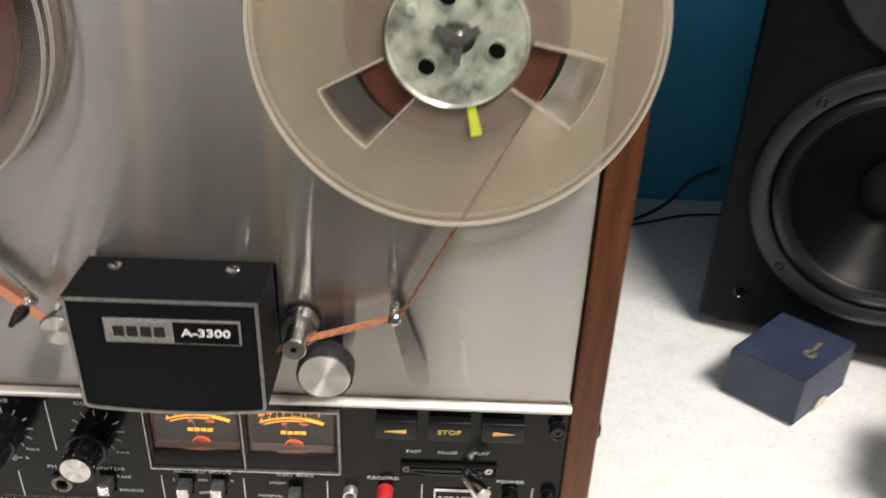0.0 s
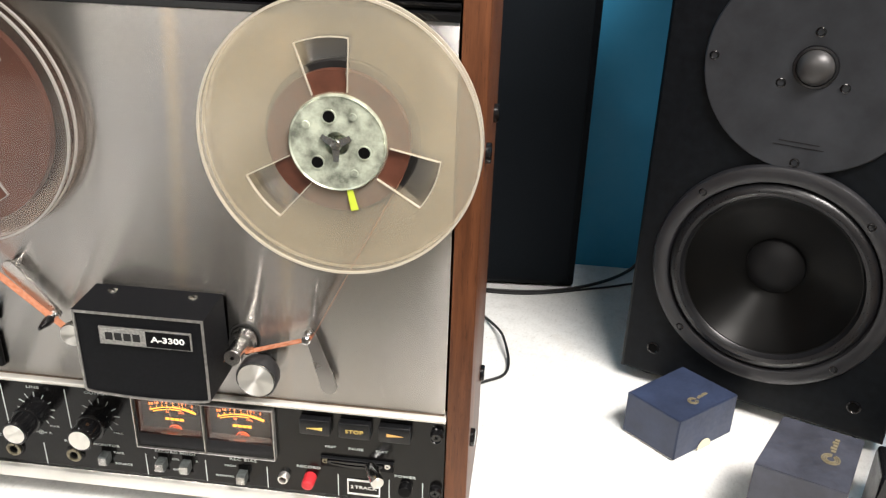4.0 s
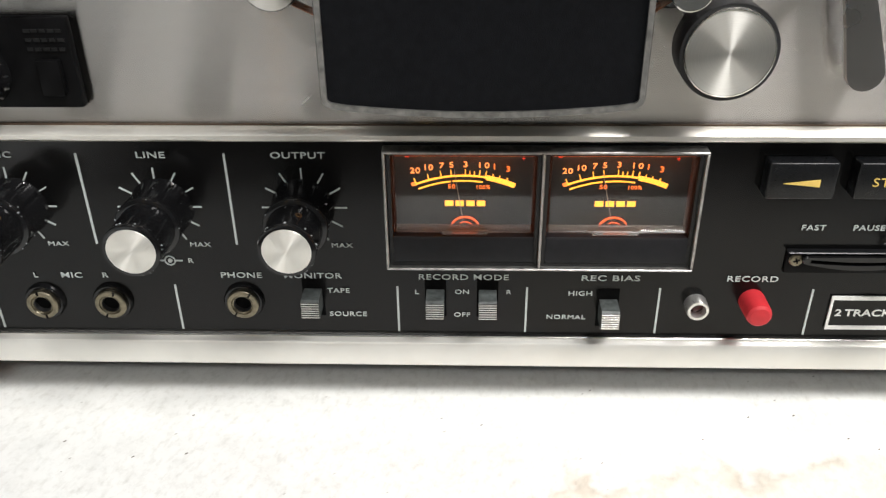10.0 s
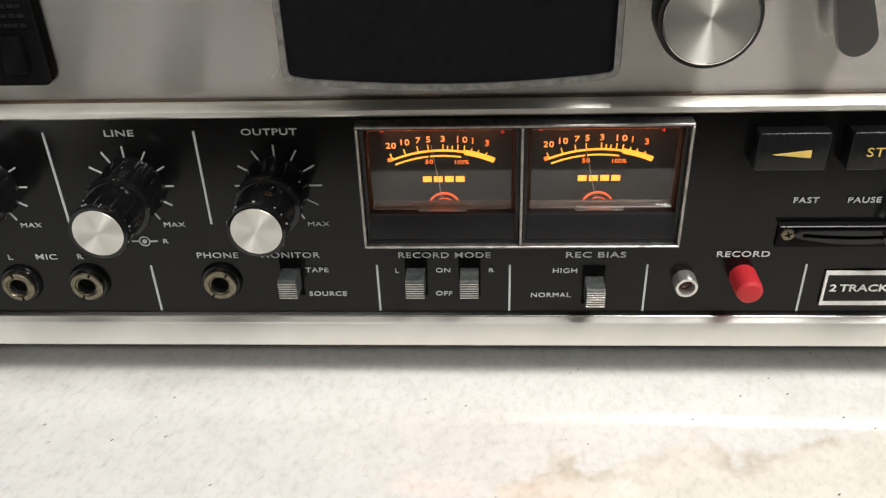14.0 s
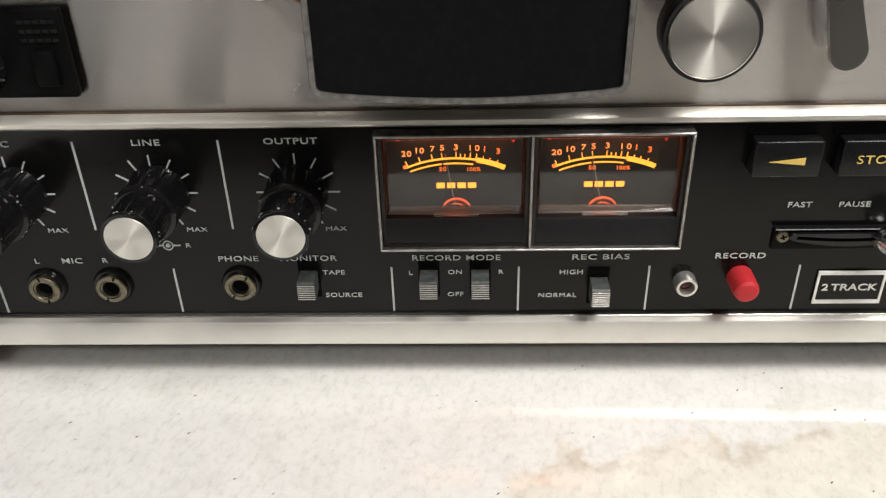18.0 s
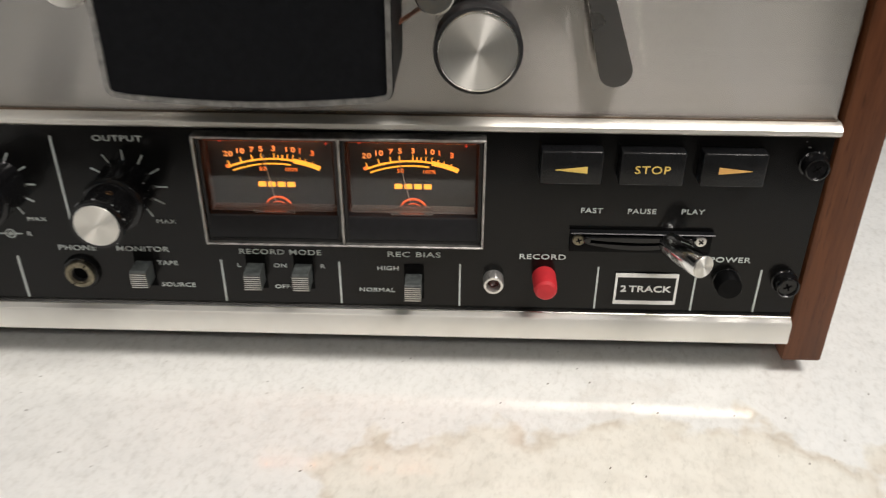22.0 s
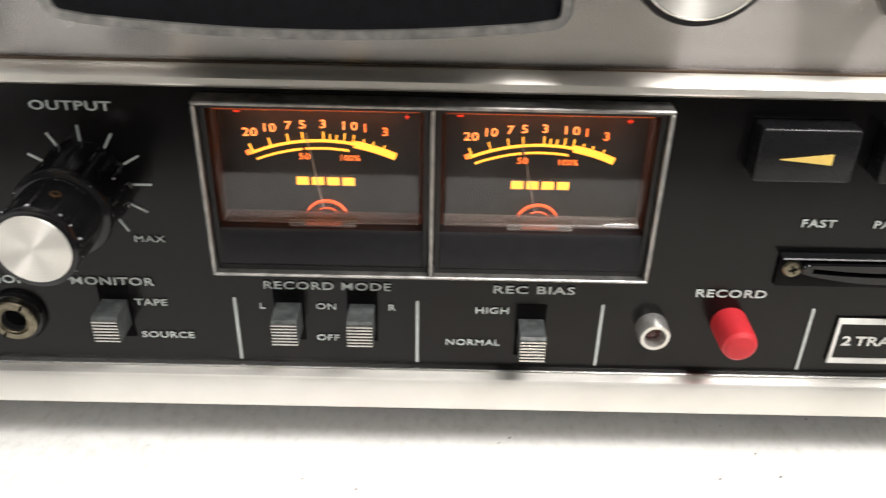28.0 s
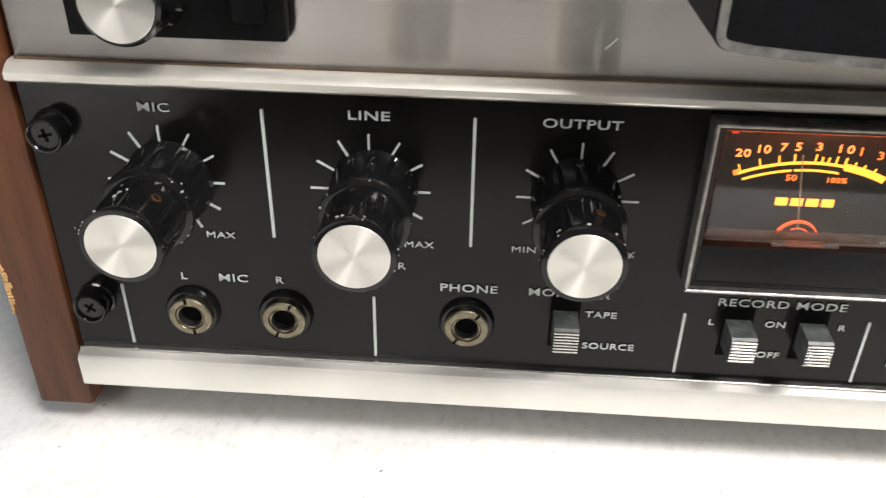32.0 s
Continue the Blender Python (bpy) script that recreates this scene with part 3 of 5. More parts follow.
# door in the wall opposite, with its pale wooden frame
door = part("door_1", box(-0.97, -0.28, -2.6, -2.585, -0.74, 1.30), plain("cream_door_paint", (0.24, 0.23, 0.21), 0.5), None)
tagged(door, "cream painted door in a wooden frame", "door", kind="structure")
for x0, x1, z0, z1 in ((-1.05, -0.97, -0.75, 1.37), (-0.28, -0.21, -0.75, 1.37), (-0.97, -0.28, 1.30, 1.37)):
    part("door_frame", box(x0, x1, -2.6, -2.57, z0, z1, 0.004), plain("pine_frame", (0.88, 0.55, 0.25), 0.45), door, "pale pine frame")
part("door_handle", box(-0.42, -0.34, -2.585, -2.54, 0.26, 0.28, 0.006), M_STEEL, door, "steel handle")

table = thing("table", "long white table with worn stained top", "table", pose(0, -0.1, -0.75))
top = part("tabletop", box(TX0, TX1, TY0, WALL - 0.003, -0.03, 0.0, 0.003), M_TABLE, table, "white top with brown stains and scuffs", (0, 0.1, 0.75))
# added out of view: a white surface for the deck plate to reflect
part("side_top", box(TX0, -0.27, -1.25, TY0 - 0.002, -0.03, 0.0, 0.003), M_TABLE, table, "unseen white surface added to brighten the steel's reflections", (0, 0.1, 0.75))
for y in (-1.19,):
    for x in (TX0 + 0.06, -0.33):
        part("leg", box(x - 0.025, x + 0.025, y - 0.025, y + 0.025, -0.75, -0.03, 0.003), M_MATT, table, "", (0, 0.1, 0.75))
for x in (TX0 + 0.06, TX1 - 0.06):
    for y in (TY0 + 0.06, WALL - 0.07):
        part("leg", box(x - 0.025, x + 0.025, y - 0.025, y + 0.025, -0.75, -0.03, 0.003), M_MATT, table, "", (0, 0.1, 0.75))

# ---- tape recorder ----
deck = thing("tape_recorder", "reel-to-reel tape recorder with brushed steel front and walnut sides", "tape recorder", pose(0, 0, 0))

# walnut cheeks
for s in (-1, 1):
    x0, x1 = sorted((s * 0.2023, s * 0.2190))
    side = part("side_panel", box(x0, x1, -0.0015, 0.125, 0.0085, 0.452, 0.0012), M_WOOD, deck, "walnut veneer side panel with scuffed edges")
    for y, z in ((0.014, 0.312), (0.084, 0.318), (0.014, 0.0895), (0.103, 0.088)):
        bm = lathe([(0.0, -0.0036), (0.006, -0.0036), (0.0068, -0.0028), (0.0068, 0.0)], 0, 0, 24)
        bmesh.ops.rotate(bm, verts=bm.verts, matrix=Matrix.Rotation(radians(90 * s), 3, "Z"))
        part("side_foot", bm, M_BLACK, side, "shiny black side foot", (s * 0.2190, y, z))
# chipped veneer on the left cheek's outer edge
bm = bmesh.new()
rng = random.Random(4)
for k in range(16):
    z = 0.0415 + 0.0011 * k
    w = 0.0022 * math.sin(math.pi * (k + 0.7) / 16.5) * rng.uniform(0.45, 1.0) + 0.0003
    box(-0.2192, -0.2192 + w, -0.0018, -0.0006, z, z + rng.uniform(0.0007, 0.0013), 0.0002, 1, bm)
for z in (0.066, 0.0695, 0.071, 0.090):
    box(-0.2192, -0.2192 + rng.uniform(0.0004, 0.001), -0.0018, -0.0008, z, z + rng.uniform(0.0006, 0.002), 0.0002, 1, bm)
part("chip", bm, plain("bare_wood", (0.50, 0.30, 0.12), 0.6, 0, 0.2, 200), deck, "pale chipped veneer edge")
# body behind the fronts
part("case", box(-0.2018, 0.2018, 0.020, 0.15, 0.014, 0.428, 0.002), M_MATT, deck, "black sheet metal case")
# unseen plate added to block light and deepen the shadow below
part("bottom_pan", box(-0.2010, 0.2010, 0.0060, 0.15, 0.0112, 0.0138, 0.0005, 1), M_MATT, deck, "unseen black plate added to darken the gap under the strip")
for x in (-0.165, 0.165):
    for y in (0.030, 0.12):
        bm = bmesh.new()
        bmesh.ops.create_cone(bm, cap_ends=True, segments=20, radius1=0.0095, radius2=0.011, depth=0.0112)
        part("foot", bm, M_RUBBER, deck, "black rubber foot", (x, y, 0.0056))

plate = part("deck_plate", box(-0.2008, 0.2008, 0.0005, 0.013, 0.1162, 0.3945, 0.0006), M_DECK, deck, "brushed steel front plate")
# the panel is cut out for the two meters
bm = bmesh.new()
loops = []
for y in (0.0, 0.0125):
    loops.append([[bm.verts.new((x, y, z)) for x, z in ((a, c), (b, c), (b, d), (a, d))] for a, b, c, d in ((-0.2015, 0.2015, 0.0295, 0.1135), (-0.0340, 0.0733, 0.0640, 0.1085))])
for (o0, i0), flip in ((loops[0], 1), (loops[1], -1)):
    for k in range(4):
        j = (k + 1) % 4
        bm.faces.new([o0[k], o0[j], i0[j], i0[k]][::flip])
for which in (0, 1):
    for k in range(4):
        j = (k + 1) % 4
        bm.faces.new((loops[0][which][k], loops[1][which][k], loops[1][which][j], loops[0][which][j]))
panel = part("control_panel", bm, M_PANEL, deck, "satin black control panel")
part("rail", extrude_x([(0.006, 0.1118), (-0.0030, 0.1120), (-0.0038, 0.1123), (-0.0041, 0.1128), (-0.0040, 0.1142), (-0.0035, 0.1148), (-0.0022, 0.1158), (-0.0008, 0.1164), (0.006, 0.1166)], -0.2018, 0.2018), M_RAIL, deck, "satin aluminium rail")
part("rail_edge", extrude_x([(0.0, 0.11165), (-0.0028, 0.11165), (-0.0033, 0.1118), (-0.0030, 0.11195), (0.0, 0.11195)], -0.2018, 0.2018), M_STEEL, deck, "polished lower edge of the rail")
part("strip_edge", extrude_x([(0.0, 0.03075), (-0.0016, 0.03085), (-0.0019, 0.0311), (-0.0016, 0.0314), (0.0, 0.0315)], -0.2016, 0.2016), M_STEEL, deck, "polished upper edge of the trim strip")
part("bottom_strip", extrude_x([(0.012, 0.0150), (-0.0040, 0.0192), (-0.0046, 0.0200), (-0.0046, 0.0288), (-0.0040, 0.0298), (-0.0008, 0.0310), (0.012, 0.0312)], -0.2016, 0.2016), M_STRIP, deck, "satin aluminium trim strip")
# ventilation grille and upper trim
grille = part("top_grille", box(-0.2012, 0.2012, 0.004, 0.014, 0.3948, 0.4215, 0.0005), M_MATT, deck, "black ventilation grille")
part("slat", extrude_x([(0.004, 0.3948), (-0.0012, 0.3950), (-0.0016, 0.3990), (0.004, 0.4010)], -0.2012, 0.2012), M_BLACK, grille)
for k in range(4):
    z = 0.4030 + k * 0.0046
    part("slat", extrude_x([(0.004, z), (-0.0010, z + 0.0003), (-0.0012, z + 0.0016), (0.004, z + 0.0030)], -0.2012, 0.2012), M_BLACK, grille)
part("top_trim", extrude_x([(0.014, 0.4217), (-0.002, 0.4217), (-0.003, 0.423), (-0.003, 0.434), (-0.001, 0.436), (0.014, 0.436)], -0.2012, 0.2012), M_ALU, deck, "aluminium top trim")

# printed lines on the control panel
def line(x0, z0, x1, z1, w=0.00074, m=M_PRINT):
    d = Vector((x1 - x0, z1 - z0)).normalized()
    nx, nz = -d.y * w / 2, d.x * w / 2
    part("printed_line", prism([(x0 + nx, z0 + nz), (x1 + nx, z1 + nz), (x1 - nx, z1 - nz), (x0 - nx, z0 - nz)], -0.0004, 0.0002), m, panel)


for x in (-0.1416, -0.0899):
    line(x, 0.0703, x, 0.1061)
for x in (-0.1859, -0.1157, -0.0320, 0.0162, 0.0652, 0.1209, 0.1603, 0.1859):
    line(x, 0.0327, x, 0.0528)

# words
H = 0.00265
SPREAD = {"MIC": 1.12, "LINE": 1.20, "OUTPUT": 1.12, "RECORD MODE": 1.08, "REC BIAS": 1.22, "RECORD": 1.09, "POWER": 1.09, "PHONE": 1.08, "MONITOR": 1.07}
for text, x, z, h in (("MIC", -0.1683, 0.1055, 0.0030), ("LINE", -0.1155, 0.1055, 0.0030), ("OUTPUT", -0.0644, 0.1055, 0.0030),
                      ("L", -0.1678, 0.0566, 0.0024), ("MIC", -0.1541, 0.0567, H), ("R", -0.1414, 0.0568, 0.0024), ("PHONE", -0.0900, 0.0572, H),
                      ("MONITOR", -0.0633, 0.0572, H), ("RECORD MODE", -0.0074, 0.0570, H), ("REC BIAS", 0.0466, 0.0570, H), ("RECORD", 0.0981, 0.0571, H), ("POWER", 0.1724, 0.0573, H),
                      ("FAST", 0.1157, 0.0785, 0.0024), ("PAUSE", 0.1350, 0.0785, 0.0024), ("PLAY", 0.1545, 0.0786, 0.0024)):
    lettering(text, x, z, h * (0.77 if h > 0.0028 else 0.88), M_PRINT, panel, wide=1.25 * SPREAD.get(text, 1.0), bold=0.000012 if "M" in text else 0.00003)
for text, x, z, h in (("TAPE", -0.0541, 0.0508, 0.0022), ("SOURCE", -0.0511, 0.0403, 0.0022), ("L", -0.0248, 0.0504, 0.0020), ("ON", -0.0079, 0.0506, 0.0021), ("R", 0.0094, 0.0506, 0.0020),
                      ("OFF", -0.0079, 0.0404, 0.0021), ("HIGH", 0.0360, 0.0503, 0.0022), ("NORMAL", 0.0312, 0.0397, 0.0021)):
    lettering(text, x, z, h * 0.90, M_PRINT, panel, wide=1.27, bold=0.0 if "M" in text else 0.00002)

# double knobs with their dials
KNOBS = (-0.1682, -0.1157, -0.0638)
KZ = 0.0855
for i, kx in enumerate(KNOBS):
    for a in range(-60, 241, 30):
        c, s = math.cos(radians(a)), math.sin(radians(a))
        line(kx + c * 0.0102, KZ + s * 0.0102, kx + c * 0.0152, KZ + s * 0.0152, 0.0005)
    lettering("MAX", kx + 0.0123, 0.0702, 0.0018, M_PRINT, panel, wide=1.38, bold=0.0)
    lettering("MIN", kx - 0.0123, 0.0702, 0.0018, M_PRINT, panel, wide=1.38, bold=0.0)
    front = (-0.0330, -0.0325, -0.0318)[i]
    ax = kx + (0.0012, 0.0010, -0.0004)[i]
    k = part("knob", lathe([(0.0, -0.0001), (0.0112, -0.0001), (0.0112, -0.0008), (0.0109, -0.0014), (0.0107, -0.0137), (0.0110, -0.0141), (0.0112, -0.0147), (0.0112, -0.0158), (0.0109, -0.0164), (0.0100, -0.0168), (0.0094, -0.0169), (0.0, -0.0169)], 0, 0, 144, 12, 0.0004, rows=(3, 4)),
             M_BLACK, deck, "scuffed glossy black double knob", (ax, 0, KZ))
    part("upper_knob", lathe([(0.0, -0.0168), (0.0094, -0.0168), (0.0095, -0.0176), (0.0093, front + 0.0030), (0.0095, front + 0.0026), (0.0096, front + 0.0012), (0.0094, front + 0.0004), (0.0086, front + 0.0002), (0.0, front + 0.0002)], 0, 0, 144, 12, 0.00032, rows=(2, 3)),
         M_BLACK, k, "glossy black knob with worn edge")
    part("cap", lathe([(0.0081, front + 0.0006), (0.0081, front), (0.0080, front - 0.0001), (0.0, front - 0.0001)], 0, 0, 48), M_CAP, k, "spun aluminium cap")
    if i != 1:
        a = radians((52, 70)[i // 2])
        ss = part("set_screw", lathe([(0.0012, 0.0004), (0.0012, -0.0002), (0.0008, -0.0003), (0.0007, 0.0003), (0.0, 0.0003)], 0, 0, 16), M_GRUB, k, "brass set screw in the knob")
        ss.matrix_local = Matrix.Translation((0.0093 * math.cos(a), -0.0230, 0.0093 * math.sin(a))) @ Vector((0, -1, 0)).rotation_difference(Vector((math.cos(a), 0, math.sin(a)))).to_matrix().to_4x4()
    # worn white nicks on the rims and scratches on the barrel
    bm = bmesh.new()
    rng = random.Random(10 + i)
    for j in range(34):
        a = rng.uniform(0, 360)
        r, y = rng.choice(((0.00955, front + 0.0020), (0.0095, front + 0.0008), (0.0095, front + 0.0026), (0.0111, -0.0148), (0.0109, -0.0163), (0.0107, -0.0070)))
        w = rng.uniform(0.00008, 0.00036) * rng.uniform(0.5, 1.0)
        c, s = math.cos(radians(a)), math.sin(radians(a))
        box(r * c - w, r * c + w, y - w * rng.uniform(0.4, 1.6), y + w, r * s - w * 0.6, r * s + w * 0.6, 0.00006, 1, bm)
    if i == 0:
        for j in range(14):
            a = radians(100 + rng.uniform(-7, 9))
            y = rng.uniform(-0.0275, -0.0192)
            w = rng.uniform(0.00012, 0.00034)
            c, s = math.cos(a) * 0.0093, math.sin(a) * 0.0093
            box(c - w, c + w, y - w * 1.8, y + w * 1.8, s - w, s + w * 0.5, 0.00006, 1, bm)
    part("nick", bm, M_NICK, k, "pale worn nicks")
# balance mark below the line knob
part("balance_mark", sector(0.0016, 0.0021, 0, 360, -0.0004, 0.0002, -0.1157, 0.0633), M_PRINT, panel)
part("balance_dot", lathe([(0.0009, 0), (0.0009, -0.0004), (0, -0.0004)], -0.1157, 0.0633, 16), M_PRINT, panel)
line(-0.1204, 0.0633, -0.1178, 0.0633, 0.0005)
line(-0.1136, 0.0633, -0.1110, 0.0633, 0.0005)
lettering("R", -0.1080, 0.0633, 0.0020, M_PRINT, panel)
lettering("L", -0.1234, 0.0633, 0.0020, M_PRINT, panel)

# jack sockets
for x, z, turn in ((-0.1667, 0.0453, 8), (-0.1405, 0.0456, -24), (-0.0902, 0.0461, -35)):
    j = part("jack_socket", lathe([(0.0076, 0.0), (0.0076, -0.0010), (0.0070, -0.0020), (0.0056, -0.0020)], x, z, 36), M_BLACK, deck, "black collar of a phone jack")
    part("nut", lathe([(0.0060, -0.0018), (0.0060, -0.0034), (0.0056, -0.0038), (0.0042, -0.0038), (0.0040, -0.0034), (0.0037, -0.0036), (0.0034, -0.0034), (0.0032, 0.003)], x, z, 36), M_BRASS, j, "dull nickel ring nut")
    part("hole", lathe([(0.0033, -0.0012), (0.0, -0.0010)], x, z, 24), M_HOLE, j)
    bm = bmesh.new()
    for a in (turn + 90, turn + 270):
        sector(0.0043, 0.0059, a - 4, a + 4, -0.00395, -0.0036, x, z, 2, bm)
    part("notch", bm, M_HOLE, j)
    part("sleeve", lathe([(0.0034, -0.0030), (0.0031, -0.0030), (0.0030, 0.0030)], x, z, 24), M_MATT, j)

# slide switches
for x, z0 in ((-0.0637, 0.0436), (-0.0178, 0.0436), (0.0016, 0.0436), (0.0465, 0.0398)):
    sw = part("slide_switch", box(x - 0.0040, x + 0.0040, -0.0003, 0.0006, z0 - 0.004, z0 + 0.0125), M_HOLE, deck, "dark slot of a slide switch")
    part("lever", extrude_x([(0.0, z0), (-0.0082, z0), (-0.0087, z0 + 0.0005), (-0.0087, z0 + 0.0072), (-0.0080, z0 + 0.0078), (0.0, z0 + 0.0080)], x - 0.0033, x + 0.0033), M_LEVER, sw, "grey ribbed switch lever")
    for k in range(7):
        zz = z0 + 0.0006 + k * 0.00098
        part("rib", box(x - 0.0033, x + 0.0033, -0.0093, -0.0086, zz, zz + 0.00055, 0.00012, 1), M_STEEL, sw)

# record lamp and button
lamp = part("record_lamp", lathe([(0.0042, 0.0), (0.0041, -0.0050), (0.0038, -0.0056), (0.0029, -0.0056), (0.0027, -0.004), (0.0026, 0.002)], 0.0788, 0.0462, 30), M_SILVER, deck, "chrome ring of the record lamp")
part("lens", lathe([(0.0027, -0.0022), (0.0015, -0.0028), (0, -0.003)], 0.0788, 0.0462, 20), plain("dark_red_lens", (0.05, 0.006, 0.005), 0.2), lamp, "dark red lens")
part("record_button", lathe([(0.0048, 0.0), (0.0047, -0.0088), (0.0044, -0.0105), (0.0034, -0.0114), (0.0, -0.0118)], 0.0993, 0.0478, 36), M_RED, deck, "red plastic push button")

# track plate
tp = part("track_plate", box(0.1281, 0.1534, -0.0008, 0.0005, 0.0358, 0.0504, 0.0002, 1), M_PANEL, deck, "black plate with a white frame")
for x0, x1, z0, z1 in ((0.1281, 0.1534, 0.0358, 0.0374), (0.1281, 0.1534, 0.0488, 0.0504), (0.1281, 0.1290, 0.0374, 0.0488), (0.1525, 0.1534, 0.0374, 0.0488)):
    part("frame_bar", box(x0, x1, -0.0012, -0.0006, z0, z1), M_WHITE, tp)
lettering("2", 0.1317, 0.0431, 0.0029, M_WHITE, tp, y=-0.0011, wide=1.25, bold=0.00007, track=1.0)
lettering("TRACK", 0.1424, 0.0431, 0.0029, M_WHITE, tp, y=-0.0011, wide=1.27, bold=0.00007, track=1.0)

# power button
pb = part("power_button", lathe([(0.0050, 0.0), (0.0050, -0.0052), (0.0045, -0.0060), (0.0, -0.0062)], 0.1728, 0.0472, 32), M_PLATE, deck, "round black power button")
part("collar", lathe([(0.0059, 0.0), (0.0058, -0.0004), (0.0053, -0.0005)], 0.1728, 0.0472, 32), M_BLACK, pb)

# transport buttons
for x0, x1 in ((0.0943, 0.1172), (0.1236, 0.1472), (0.1533, 0.1768)):
    b = part("transport_button", box(x0, x1, -0.0066, 0.0, 0.0926, 0.1060, 0.0008, 3), M_BUTTON, deck, "wide black push button")
    mid = (x0 + x1) / 2
    if mid < 0.11:
        part("arrow", prism([(0.0995, 0.0986), (0.1115, 0.1001), (0.1115, 0.0974)], -0.0070, -0.0064), M_YELLOW, b, "yellow arrow")
    elif mid < 0.14:
        lettering("STOP", 0.1353, 0.0990, 0.0031, M_YELLOW, b, y=-0.0068, wide=1.2, bold=0.0)
    else:
        part("arrow", prism([(0.1716, 0.0992), (0.1594, 0.1006), (0.1594, 0.0979)], -0.0070, -0.0064), M_ORANGE, b, "orange arrow")

# lever with its slotted plate
lp = part("lever_plate", box(0.1082, 0.1637, -0.0012, 0.0, 0.0604, 0.0700, 0.0003), M_PLATE, deck, "black slotted lever plate")
part("upper_lip", extrude_x([(-0.0005, 0.0694), (-0.0030, 0.0695), (-0.0033, 0.0697), (-0.0030, 0.0700), (-0.0005, 0.0702)], 0.1080, 0.1640), M_BUTTON, lp)
n = 20
x0, x1 = 0.1148, 0.1545
arc = [(x0 + (x1 - x0) * k / n, 0.0668 - 0.0011 * math.sin(math.pi * k / n)) for k in range(n + 1)]
for up, yy in ((1, -0.0040), (-1, -0.0036)):
    rim = [(x, z + up * (0.0008 + 0.0020 * math.sin(math.pi * (0.12 + 0.76 * k / n)))) for k, (x, z) in enumerate(arc)]
    part("slot_lip", prism(rim + [(x, z + up * 0.0008) for x, z in arc[::-1]], yy, -0.0010, 0.0004), M_BLACK, lp)
part("slot", prism([(x, z + 0.0008) for x, z in arc] + [(x, z - 0.0008) for x, z in arc[::-1]], -0.0014, -0.0010), M_HOLE, lp)
for xe in (x0, x1):
    part("slot_end", lathe([(0.0016, -0.0010), (0.0016, -0.0034), (0.0012, -0.0038), (0.0, -0.0038)], xe, 0.0668, 20), M_BLACK, lp)
cross_screw("screw", 0.1116, 0.0661, -0.0011, 0.0025, M_BRASS, lp)
cross_screw("screw", 0.1592, 0.0664, -0.0011, 0.0025, M_STEEL, lp, angle=50)
# the chrome stick points out of the slot, a little to the side and down
p0, p1 = Vector((0.1460, -0.0015, 0.0660)), Vector((0.1556, -0.0214, 0.0668))
axis = (p1 - p0).normalized()
bm = lathe([(0.0, 0.0), (0.0036, 0.0), (0.0046, -0.002), (0.0048, -0.004), (0.0049, -0.0212), (0.0046, -0.0220), (0.0, -0.0222)], 0, 0, 32)
stick = part("stick", bm, M_CHROME, lp, "chrome play lever")
aim = Matrix.Translation(p0) @ Vector((0, -1, 0)).rotation_difference(axis).to_matrix().to_4x4()
stick.matrix_local = aim
bm = lathe([(0.0045, -0.0220), (0.0043, -0.0224), (0.0, -0.0225)], 0, 0, 32)
endcap = part("stick_end", bm, M_SPUN, lp, "brushed end of the lever")
endcap.matrix_local = aim

# panel screws
for x, z, turn in ((-0.1946, 0.0990, 12), (0.1955, 0.0998, 38), (-0.1939, 0.0476, 55), (0.1957, 0.0480, 24)):
    s = part("panel_screw", lathe([(0.0052, 0.0), (0.0052, -0.0006), (0.0047, -0.0010), (0.0046, -0.0052), (0.0044, -0.0058), (0.0040, -0.0060), (0.0037, -0.0057), (0.0035, -0.0050), (0.0016, -0.0050), (0.0, -0.0050)], x, z, 32), M_BLACK, deck, "black cross-head screw on a collar")
    bm = bmesh.new()
    for a in (turn, turn + 90):
        c, sn = math.cos(radians(a)), math.sin(radians(a))
        w, l = 0.00034, 0.0017
        prism([(x + c * l - sn * w, z + sn * l + c * w), (x - c * l - sn * w, z - sn * l + c * w), (x - c * l + sn * w, z - sn * l - c * w), (x + c * l + sn * w, z + sn * l - c * w)], -0.0052, -0.0048, bm=bm)
    part("cross_slot", bm, M_HOLE, s)

# paint chips by the right screw and a short scratch on the plate
for x, z, w, h in ((0.1930, 0.1063, 0.0006, 0.00012), (0.1988, 0.1036, 0.0002, 0.0008), (0.1916, 0.1085, 0.0002, 0.0001), (-0.1955, 0.0700, 0.0001, 0.0004)):
    part("paint_chip", box(x - w, x + w, -0.00015, 0.0004, z - h, z + h), M_EDGE, panel, "bare metal paint chip")
part("scratch", prism([(-0.0612, 0.1238), (-0.0588, 0.1262), (-0.0586, 0.1261), (-0.0609, 0.1237)], 0.0003, 0.0008), M_WHITE, plate, "short bright scratch")
part("dirt_line", box(-0.2004, 0.2004, -0.0003, 0.0008, 0.11645, 0.1169), plain("brown_grime", (0.10, 0.065, 0.04), 0.7, 0.0, 0.5, 60), plate, "brown grime along the rail")

# ---- level meters ----
bez = part("meter_bezel", box(-0.0349, 0.0742, -0.0062, 0.0, 0.1085, 0.1095, 0.0003, 1), M_EDGE, deck, "worn aluminium frame round both level meters")
for x0, x1, z0, z1 in ((-0.0349, 0.0742, 0.0633, 0.0642), (-0.0349, -0.0340, 0.0642, 0.1085), (0.0733, 0.0742, 0.0642, 0.1085), (0.01915, 0.02005, 0.0642, 0.1085)):
    part("frame_bar", box(x0, x1, -0.0062, 0.0, z0, z1, 0.0003, 1), M_EDGE, bez)


